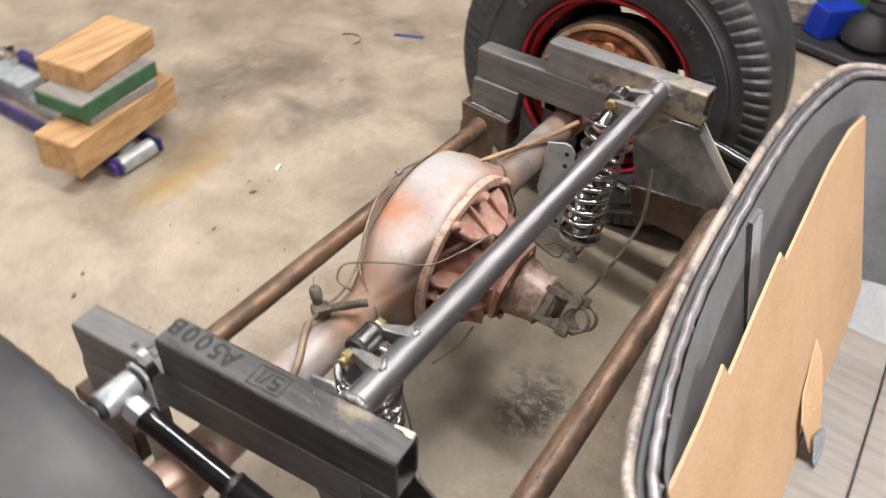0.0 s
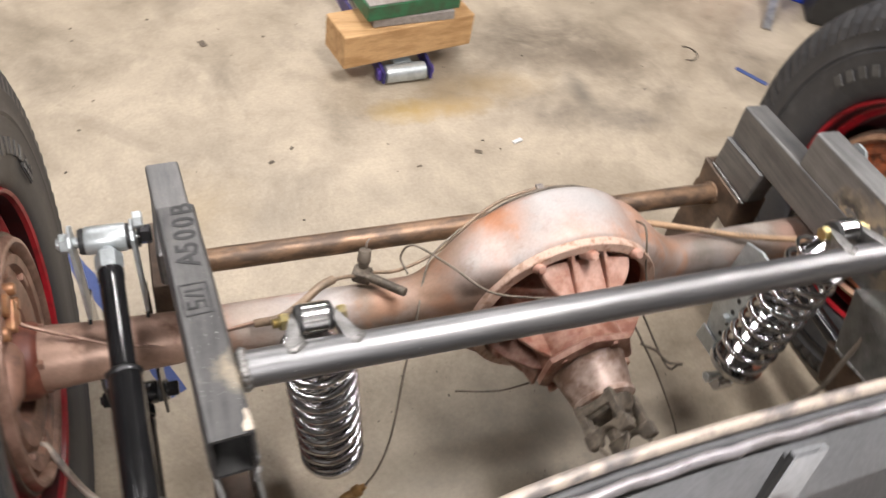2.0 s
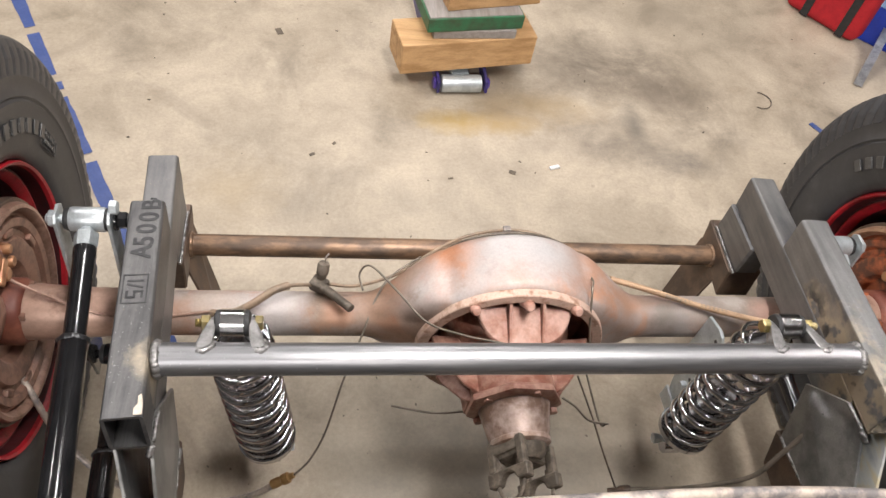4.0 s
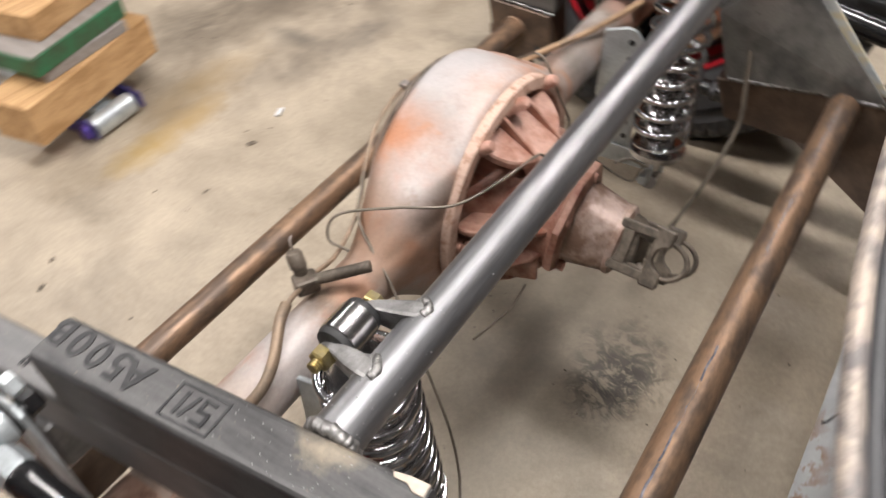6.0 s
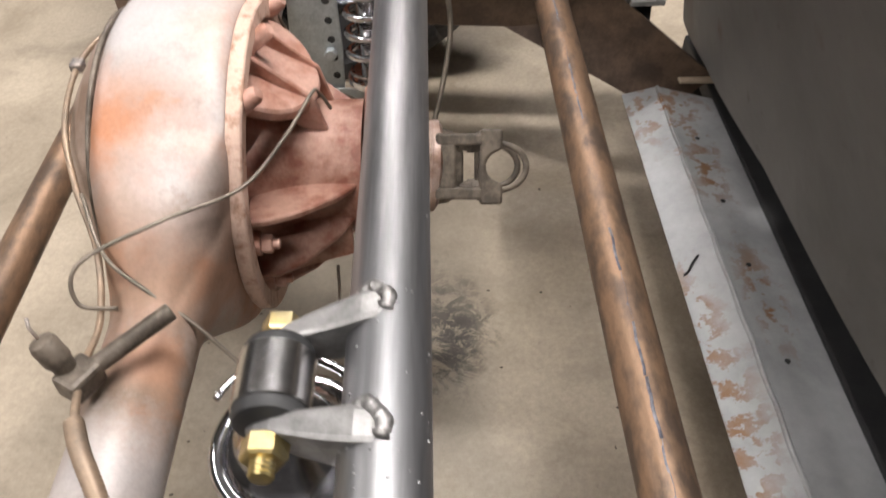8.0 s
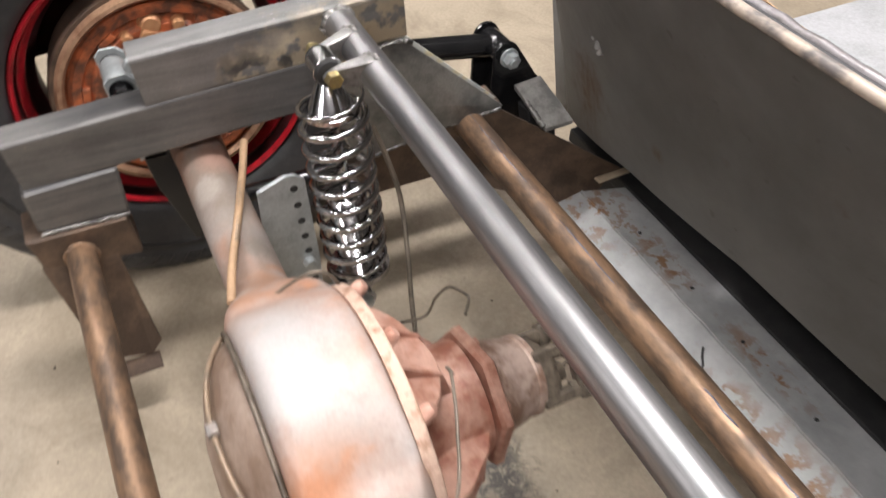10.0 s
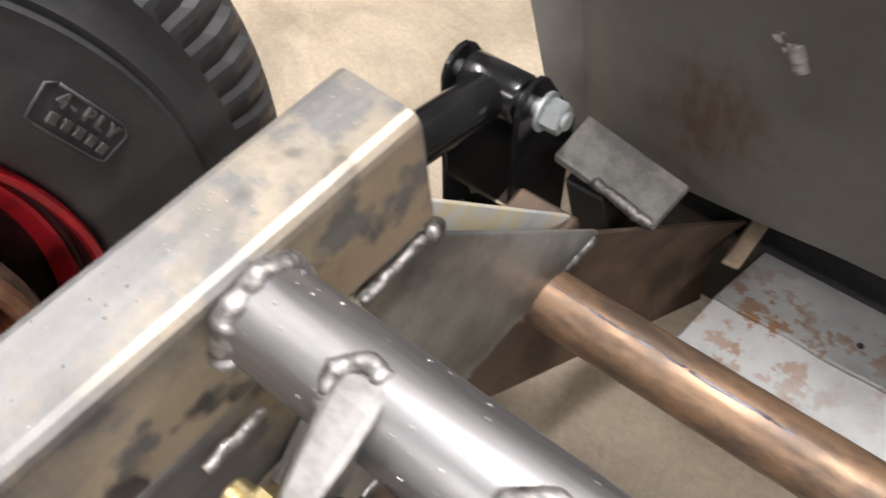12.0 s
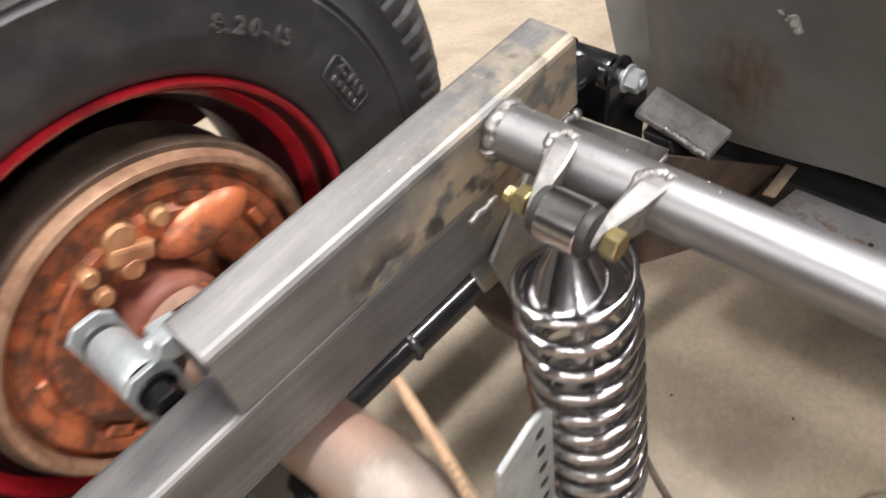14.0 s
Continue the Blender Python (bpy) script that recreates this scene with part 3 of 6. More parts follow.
part("front_cross_tube", rod_bm((-0.434, -0.11, 0.377), (0.585, -0.11, 0.377), 0.024, 40), BRONZE, chassis, "brown oxidised round tube with a seam line")
BLUED = worn("blued_seam", (0.10, 0.105, 0.13), (0.24, 0.24, 0.27), (0.35, 0.55), 0.7, 60, 200)
seams = random.Random(8)
for i in range(17):
    x0 = -0.43 + 0.0595 * i
    part("tube_seam", sweep_bm([(x0 + (0.0555 + 0.0045 * seams.random()) * k / 6, -0.1065 + seams.uniform(-0.0008, 0.0008), 0.3992) for k in range(7)], seams.uniform(0.0014, 0.0024), 6), BLUED, chassis)
spat = random.Random(17)
for s, xf, xs, xr in SIDES:
    drops = []
    for k in range(60):
        y = 0.098 + spat.gauss(0, 0.06)
        if not 0.01 < y < 0.36:
            continue
        f = y / 0.374
        x = xf + (xs - xf) * f + spat.uniform(-0.021, 0.021)
        r = spat.uniform(0.0003, 0.0008)
        drops.append(lathe_bm([(0.0, r), (r * 0.8, r * 0.6), (r, -0.0003)], (x, y, 0.6355 - 0.0749 * y), (0, 0, 1), 6))
    for k in range(40):
        x = xf - s * (0.03 + abs(spat.gauss(0, 0.09)))
        a = spat.uniform(-1.2, 1.2)
        r = spat.uniform(0.0004, 0.0010)
        drops.append(lathe_bm([(0.0, r), (r * 0.8, r * 0.6), (r, -0.0003)], (x, 0.098 + 0.0225 * math.sin(a), 0.6055 + 0.0225 * math.cos(a)), (0, math.sin(a), math.cos(a)), 6))
    tagged(part("weld_spatter", joined(*drops), STEEL, chassis, "tiny balls of weld spatter"), kind="stuff")
# stencilled writing on the near rail
up_axis = Vector((0, 0.376, -0.0245)).normalized()
tx = lambda y: -0.460 - 0.027 * y / 0.376
tz = lambda y: 0.6355 - 0.0749 * y
rail_dir, rail_up = (-0.072, 1, -0.075), (-1, 0, 0)
for i, ch in enumerate("A500B"):
    part("stencil_letter", text_bm(ch, 0.039, axes((tx(0.26) + 0.0135, 0.257 + 0.0245 * i, tz(0.257 + 0.0245 * i) + 0.0006), rail_dir, rail_up) @ Matrix.Diagonal((0.98, 1, 1, 1)), 0.0002, 0.0009), INK, chassis, "black stencilled letter")
marks = [(0.026, 0.001, 0.052, 0.0022, 0), (0.026, 0.033, 0.052, 0.0022, 0), (0.001, 0.017, 0.0022, 0.033, 0), (0.051, 0.017, 0.0022, 0.033, 0), (0.040, 0.017, 0.0035, 0.022, 0), (0.031, 0.017, 0.0035, 0.023, -18)]
marks += [(0.016, 0.007, 0.013, 0.0035, 0), (0.016, 0.017, 0.013, 0.0035, 0), (0.016, 0.027, 0.013, 0.0035, 0), (0.011, 0.022, 0.0035, 0.012, 0), (0.021, 0.012, 0.0035, 0.012, 0)]
at_mark = axes((tx(0.176) + 0.015, 0.176, tz(0.176) + 0.0006), rail_dir, rail_up)
for a, b, w, h, r in marks:
    bar = box_bm((0, 0, 0), (w, h, 0.0004), 0, pose(a, b, 0, 0, 0, r))
    bar.transform(at_mark)
    part("stencil_bar", bar, INK, chassis, "black stencilled bar")
part("label_scrap", prism_bm([(-0.4355, 0.004, 0.6352), (-0.437, 0.020, 0.6342), (-0.440, 0.033, 0.6333), (-0.444, 0.030, 0.6335), (-0.443, 0.019, 0.6343), (-0.447, 0.012, 0.6348), (-0.446, 0.003, 0.6353)], (0, 0, 0.0016), 0.0004), worn("paper_label", (0.66, 0.58, 0.48), (0.5, 0.42, 0.34), (0.6, 0.8)), chassis, "torn scrap of a cream paper label")
for ch, y in (("X", 0.386), ("2", 0.413), ("\"", 0.439)):
    part("stencil_letter", text_bm(ch, 0.036, axes((-0.4889 - 0.072 * (y - 0.40) + 0.0145, y, 0.5605 - 0.0809 * (y - 0.05) + 0.0006), rail_dir, rail_up), 0.0002, 0.0005), INK, chassis, "black stencilled letter")

# ---- rear axle ----
AY, AZ = 0.312, 0.392
DX = 0.105
axle = thing("rear_axle", (DX, AY, AZ), "copper-coloured rear axle with a banjo differential housing", "axle")


def copper_material():
    n = Nodes("copper_primer_housing")
    big = n.noise(7.0, 5, 0.6)
    mid = n.noise(26.0, 6, 0.65)
    fine = n.noise(220.0, 4, 0.7)
    pale = n.ramp(n.noise(6.0, 5, 0.55, (1.0, 1.6, 1.6), 0.5), [(0.40, 0.0), (0.56, 1.0)])
    col = n.mix(n.ramp(big, [(0.36, 0.0), (0.62, 1.0)]), (0.36, 0.165, 0.095), (0.41, 0.265, 0.20))
    col = n.mix(n.math("MULTIPLY", pale, 0.8), col, (0.39, 0.365, 0.35))
    orange = n.ramp(n.noise(9.0, 6, 0.68, distort=0.6), [(0.55, 0.0), (0.68, 1.0)])
    col = n.mix(n.math("MULTIPLY", orange, 0.8), col, (0.52, 0.215, 0.095))
    col = n.mix(n.math("MULTIPLY", n.ramp(mid, [(0.56, 0.0), (0.70, 1.0)]), 0.6), col, (0.24, 0.16, 0.115))
    # the large pale crest patch is rubbed metal plus a painted white highlight
    patches = (((-0.005, 0.34, 0.52), 0.075, (0.46, 0.20, 0.10), 0.85), ((0.24, 0.33, 0.52), 0.09, (0.44, 0.21, 0.115), 0.8), ((0.105, 0.27, 0.58), 0.08, (0.52, 0.265, 0.155), 0.65),
               ((-0.045, 0.29, 0.48), 0.085, (0.50, 0.475, 0.46), 0.9), ((0.13, 0.32, 0.575), 0.15, (0.47, 0.455, 0.45), 0.85), ((0.09, 0.36, 0.56), 0.06, (0.46, 0.43, 0.42), 0.8),
               ((-0.12, 0.31, 0.43), 0.09, (0.26, 0.165, 0.11), 0.8), ((0.33, 0.31, 0.43), 0.10, (0.32, 0.19, 0.13), 0.75), ((-0.03, 0.252, 0.45), 0.07, (0.20, 0.12, 0.08), 0.8), ((-0.06, 0.37, 0.44), 0.09, (0.25, 0.16, 0.105), 0.8),
               ((-0.21, 0.31, 0.43), 0.09, (0.21, 0.15, 0.105), 0.85), ((-0.19, 0.29, 0.43), 0.035, (0.40, 0.21, 0.13), 0.7), ((-0.30, 0.30, 0.43), 0.07, (0.50, 0.46, 0.44), 0.9), ((-0.40, 0.30, 0.43), 0.07, (0.50, 0.42, 0.36), 0.8),
               ((0.40, 0.29, 0.43), 0.06, (0.16, 0.14, 0.12), 0.8), ((0.47, 0.30, 0.43), 0.06, (0.36, 0.32, 0.29), 0.8), ((0.57, 0.31, 0.42), 0.13, (0.25, 0.20, 0.165), 0.85), ((0.60, 0.29, 0.43), 0.04, (0.40, 0.25, 0.20), 0.8), ((0.54, 0.33, 0.43), 0.03, (0.44, 0.39, 0.35), 0.8), ((-0.50, 0.30, 0.43), 0.08, (0.34, 0.27, 0.22), 0.8))
    for p, r, c, k in patches:
        col = n.mix(n.math("MULTIPLY", near_mask(n, p, 0.015, r, 0.9, 17.0), k), col, c)
    col = n.mix(0.25, col, n.ramp(fine, [(0.3, 0.5), (0.6, 1.0)]), "MULTIPLY")
    r = n.ramp(n.math("ADD", n.math("MULTIPLY", mid, 0.5), n.math("MULTIPLY", big, 0.5)), [(0.35, 0.42), (0.65, 0.64)])
    return n.out(col, r, 0.22, n.bump(fine, 0.15, 0.0005, n.bump(mid, 0.12, 0.0015)))


HOUSING = copper_material()


def housing_bm():
    """A tube that swells into a flat-sided banjo ring."""
    stations = []
    for i in range(61):
        u = -0.30 + 0.60 * i / 60
        a = max(0.0, min(1.0, (0.255 - abs(u)) / 0.145))
        a = a * a * (3 - 2 * a)
        ring = math.sqrt(max(0.0, 0.172 ** 2 - min(abs(u), 0.172) ** 2))
        h = max(0.0388 + (0.125 - 0.0388) * a, ring if abs(u) < 0.15 else 0.0)
        if abs(u) < 0.16:
            h = max(h, 0.9 * ring + 0.1 * h)
        d = 0.0388 + (0.066 - 0.0388) * a
        p = 2.0 + 5.0 * a
        stations.append((DX + u, h, d, p, AY))
    bm = bmesh.new()
    rings = []
    seg = 56
    for x, h, d, p, yc in stations:
        vs = []
        for k in range(seg):
            t = 2 * math.pi * k / seg
            c, sn = math.cos(t), math.sin(t)
            vs.append(bm.verts.new((x, yc + d * math.copysign(abs(c) ** (2 / p), c), AZ + h * math.copysign(abs(sn) ** (2 / p), sn))))
        rings.append(vs)
    for a, b in zip(rings, rings[1:]):
        for k in range(seg):
            bm.faces.new((a[k], a[(k + 1) % seg], b[(k + 1) % seg], b[k])).smooth = True
    bmesh.ops.recalc_face_normals(bm, faces=bm.faces[:])
    mouth = [f for f in bm.faces if f.calc_center_median().y < AY - 0.04 and math.hypot(f.calc_center_median().x - DX, f.calc_center_median().z - AZ) < 0.149]
    bmesh.ops.delete(bm, geom=mouth, context="FACES")
    return bm


part("axle_tube", rod_bm((-0.72, AY, AZ), (DX - 0.29, AY, AZ), 0.0386, 40), HOUSING, axle, "bare and copper-stained axle tube")
part("axle_tube", rod_bm((DX + 0.29, AY, AZ), (0.86, AY, AZ), 0.0386, 40), HOUSING, axle, "bare and copper-stained axle tube")
part("banjo_housing", housing_bm(), HOUSING, axle, "copper and silver banjo housing with a highlight painted on its crest")
part("rear_cover", lathe_bm([(0.0, 0.058), (0.05, 0.056), (0.10, 0.044), (0.135, 0.022), (0.15, 0.0), (0.152, -0.008)], (DX, AY + 0.062, AZ), (0, 1, 0), 56), worn("stained_cover", (0.44, 0.34, 0.28), (0.25, 0.17, 0.125), (0.35, 0.6), 0.3, 14, 200, (0.4, 0.6), 0.25), axle, "brown stained domed rear cover")
part("cover_seam", sweep_bm(ring_line((DX, AY + 0.0655, AZ), (0, 1, 0), 0.155, 60), 0.0030, 8), GREASE, axle)
FY = AY - 0.058
LIP = worn("speckled_pale_lip", (0.36, 0.20, 0.13), (0.62, 0.44, 0.35), (0.45, 0.7), 0.15, 70, 240, (0.34, 0.50), 0.8)
part("carrier_flange", lathe_bm([(0.146, 0.0), (0.166, 0.0), (0.1665, 0.002), (0.166, 0.013), (0.1645, 0.0145), (0.148, 0.0145), (0.146, 0.012), (0.146, 0.0)], (DX, FY, AZ), (0, -1, 0), 64), LIP, axle, "speckled pale lip round the carrier opening")
# the recess's shade is put into its dark red
part("carrier_back", lathe_bm([(0.150, 0.004), (0.147, -0.010), (0.140, -0.034), (0.09, -0.042), (0.0, -0.042)], (DX, FY, AZ), (0, -1, 0), 48), CAST_DARK, axle, "red cast recess with its shade in the colour")
part("carrier_case", lathe_bm([(0.118, -0.036), (0.112, -0.006), (0.096, 0.010), (0.084, 0.03), (0.076, 0.05), (0.072, 0.075), (0.072, 0.095), (0.073, 0.112), (0.0, 0.112)], (DX, FY, AZ - 0.012), (0, -1, 0), 56), CAST, axle, "pink cast differential carrier")
LEDGE_FALL = 0.55
# the ledge over the ring gear: a half disc that falls to the front, with two fins
ledge_z = lambda y: AZ + 0.128 - LEDGE_FALL * (FY - y)
ledge = []
for i in range(25):
    a = math.pi * i / 24
    y = FY - 0.006 - (0.062 + 0.003 * abs(math.sin(3 * a))) * math.sin(a)
    ledge.append((DX + 0.004 + 0.080 * math.cos(a), y, ledge_z(y)))
shelf = prism_bm(ledge, (0, 0.004, -0.013), 0.0025)
for fx in (DX - 0.026, DX + 0.030):
    fin = [(fx, FY - 0.004, ledge_z(FY) + 0.016), (fx, FY - 0.016, ledge_z(FY - 0.016) + 0.018), (fx, FY - 0.067, ledge_z(FY - 0.067) + 0.003), (fx, FY - 0.086, AZ + 0.030), (fx, FY - 0.07, AZ + 0.030), (fx, FY - 0.004, ledge_z(FY) - 0.006)]
    part("fin", prism_bm(fin, (0.0055, 0, 0), 0.0014), CAST_PALE, axle)
for bx, bz in ((0.004, 0.008), (-0.082, -0.006), (0.088, -0.006)):
    part("boss", lathe_bm([(0.0, 0.028), (0.006, 0.028), (0.0085, 0.024), (0.0095, 0.0), (0.012, -0.006)], (DX + bx, FY - 0.006, ledge_z(FY) + bz), (0, -0.75, 0.6), 10), CAST_PALE, axle)
part("gear_bulge", shelf, CAST_PALE, axle, "pale pink cast crescent shelf")
for a in (78, 112, 146, 180, 214, 248, 282):
    ra = radians(a)
    rib = prism_bm([(0, 0, 0.060), (0, 0, 0.143), (0, -0.022, 0.140), (0, -0.052, 0.124), (0, -0.088, 0.092), (0, -0.105, 0.066)], (0.008, 0, 0), 0.0018)
    rib.transform(Matrix.Translation((DX - 0.0035 * math.cos(ra), FY - 0.004, AZ - 0.004)) @ Matrix.Rotation(ra, 4, "Y"))
    # ribs take the darker primer, which stands for the shade on them
    part("rib", rib, CAST, axle)
for k in (2, 3, 4, 5, 6, 7):
    a = radians(18 + 36 * k)
    p = (DX + 0.134 * math.sin(a), FY - 0.006, AZ + 0.134 * math.cos(a))
    part("carrier_nut", joined(rod_bm(p, (p[0], p[1] - 0.030, p[2]), 0.0052, 10), lathe_bm([(0, 0), (0.014, 0), (0.012, 0.012), (0, 0.012)], p, (0, -1, 0), 12), hex_bm((p[0], p[1] - 0.012, p[2]), (0, -1, 0), 0.017, 0.011)), CAST_PALE, axle)
PX = DX - 0.004
pin = Vector((PX, FY - 0.108, AZ - 0.004))
pdir = Vector((0.04, -1, -0.10)).normalized()
part("pinion_retainer", lathe_bm([(0.0, 0), (0.080, 0), (0.084, 0.004), (0.084, 0.013), (0.078, 0.017), (0.0, 0.017)], pin, pdir, 7), CAST, axle, "rusty pinion retainer flange")
part("pinion_nose", lathe_bm([(0.062, 0.015), (0.060, 0.02), (0.057, 0.035), (0.052, 0.060), (0.049, 0.072), (0.051, 0.074), (0.051, 0.081), (0.045, 0.085), (0.0, 0.085)], pin, pdir, 40), worn("stained_nose", (0.56, 0.43, 0.37), (0.26, 0.16, 0.115), (0.36, 0.55), 0.25, 30, 160, (0.4, 0.6), 0.3), axle, "stained bare pinion nose")
for k in range(5):
    a = radians(20 + 72 * k)
    c = pin + Vector((0.067 * math.sin(a), 0, 0.067 * math.cos(a))) + pdir * 0.016
    part("retainer_bolt", hex_bm(c, pdir, 0.014, 0.009), CAST, axle)
for sx in (-1, 1):
    web = prism_bm([(PX + sx * 0.066, FY - 0.01, AZ - 0.11), (PX + sx * 0.066, FY - 0.10, AZ - 0.075), (PX + sx * 0.066, FY - 0.10, AZ - 0.03), (PX + sx * 0.09, FY - 0.01, AZ - 0.03)], (sx * 0.006, 0, 0), 0.001)
    part("web", web, CAST, axle)
# the pinion yoke with its two ears and strap
yk = pin + pdir * 0.084
def yoke_ear(sx):
    """Two arms that carry a cross bar with a half-round seat for the joint's cap, open to the front."""
    x0 = yk.x + sx * 0.062
    xm = x0 - sx * 0.010
    o = [(yk.y - 0.044, yk.z - 0.042), (yk.y - 0.068, yk.z - 0.042), (yk.y - 0.068, yk.z - 0.021)]
    o += [(yk.y - 0.068 + 0.018 * math.cos(a), yk.z + 0.018 * math.sin(a)) for a in (radians(-80 + 20 * i) for i in range(9))]
    o += [(yk.y - 0.068, yk.z + 0.021), (yk.y - 0.068, yk.z + 0.042), (yk.y - 0.044, yk.z + 0.042)]
    bar = prism_bm([(x0, y, z) for y, z in o], (-sx * 0.022, 0, 0), 0.0025)
    arms = [box_bm((xm, yk.y - 0.022, yk.z + sz * 0.030), (0.020, 0.050, 0.014), 0.003) for sz in (-1, 1)]
    web = box_bm((xm, yk.y - 0.010, yk.z), (0.020, 0.018, 0.050), 0.003)
    return quarter(joined(bar, web, *arms))


def quarter(bm):
    """Turn the yoke on its shaft so that its ears stand over one another."""
    bm.transform(Matrix.Translation(yk) @ Matrix.Rotation(radians(39), 4, "Y") @ Matrix.Diagonal((0.74, 1, 0.95, 1)) @ Matrix.Translation(-yk))
    return bm


part("yoke_hub", joined(lathe_bm([(0.0, -0.004), (0.040, -0.004), (0.043, 0.0), (0.040, 0.014), (0.030, 0.024), (0.0, 0.026)], yk, pdir, 28), quarter(box_bm((yk.x, yk.y - 0.014, yk.z), (0.112, 0.026, 0.048), 0.008))), CAKED, axle, "greasy brown yoke hub")
for sx in (-1, 1):
    part("yoke_ear", yoke_ear(sx), CAKED, axle)
    part("yoke_strap", quarter(sweep_bm([(yk.x + sx * 0.051, yk.y - 0.064 - 0.030 * math.sin(math.pi * i / 14), yk.z + 0.026 * math.cos(math.pi * i / 14)) for i in range(15)], 0.0036, 8)), CAKED, axle)
    for sz in (-1, 1):
        part("strap_nut", quarter(joined(hex_bm((yk.x + sx * 0.051, yk.y - 0.044, yk.z + sz * 0.022), (0, 1, 0), 0.012, 0.009), rod_bm((yk.x + sx * 0.051, yk.y - 0.036, yk.z + sz * 0.022), (yk.x + sx * 0.051, yk.y - 0.022, yk.z + sz * 0.022), 0.0035, 8))), CAKED, axle)
# shock mount plates and link brackets on the tubes
for s in (1, -1):
    mx = (lambda x: x) if s > 0 else side
    x0 = mx(0.468)
    dz = 0.0 if s > 0 else -0.036
    part("shock_plate", prism_bm([(a, b, c + dz) for a, b, c in [(x0, 0.272, 0.455), (x0, 0.232, 0.470), (x0, 0.218, 0.468), (x0, 0.205, 0.455), (x0, 0.198, 0.30), (x0, 0.200, 0.205), (x0, 0.235, 0.200), (x0, 0.275, 0.33)]], (s * 0.006, 0, 0), 0.0012), ZINC, axle, "grey zinc plate with a row of holes")
    for k in range(7):
        c = Vector((x0 - s * 0.0005, 0.222 - 0.002 * k, 0.445 + dz - 0.031 * k))
        part("plate_hole", rod_bm(c, c + Vector((s * 0.007, 0, 0)), 0.0058, 14, 0.0003), BLACK_MATT, axle, "dark drilled hole")
    part("plate_bolt", hex_bm((x0, 0.216, 0.30), (-s, 0, 0), 0.017, 0.012), ZINC, axle)
    part("lower_shock_bolt", joined(rod_bm((x0 + s * 0.006, 0.145, 0.222), (x0 - s * 0.05, 0.145, 0.222), 0.0065, 14), hex_bm((x0 - s * 0.045, 0.145, 0.222), (-s, 0, 0), 0.018, 0.011)), ZINC, axle)
    part("lower_shock_arm", prism_bm([(x0 - s * 0.0062, 0.25, 0.24), (x0 - s * 0.0062, 0.125, 0.235), (x0 - s * 0.0062, 0.125, 0.208), (x0 - s * 0.0062, 0.25, 0.2)], (s * 0.005, 0, 0), 0.001), ZINC, axle)
    lz, ly = (0.0, 0.0) if s < 0 else (-0.045, 0.019)
    for xo in (0.694, 0.772):
        xx = mx(xo)
        part("link_bracket", prism_bm([(xx, b + ly, c + lz) for b, c in ((0.352, 0.572), (0.362, 0.582), (0.384, 0.582), (0.394, 0.572), (0.378, 0.430), (0.338, 0.430))], (s * 0.005, 0, 0), 0.0008), ZINC, axle, "bare steel link bracket plate")
        part("bracket_leg", prism_bm([(xx, b, c) for b, c in ((0.330, 0.432), (0.396, 0.432), (0.385, 0.33), (0.350, 0.20), (0.300, 0.20), (0.285, 0.33))], (s * 0.005, 0, 0), 0.0008), BLACK_GLOSS, axle, "black painted lower bracket plate")
    part("bracket_bolt", hex_bm((mx(0.692), 0.366 + ly * 0.2, 0.598 + lz), (-s, 0, 0), 0.020, 0.012), ZINC, axle, "zinc bolt head")
    part("copper_sleeve", lathe_bm([(0.0390, 0), (0.040, 0.01), (0.042, 0.10), (0.045, 0.15), (0.047, 0.175), (0.047, 0.20), (0.0, 0.20)], (mx(0.655), AY, AZ), (s, 0, 0), 40), COPPER, axle, "copper axle end sleeve")


# ---- brakes and wheels ----
SAG = 0.014          # how far the tyre stands up on its rim, being squashed flat below


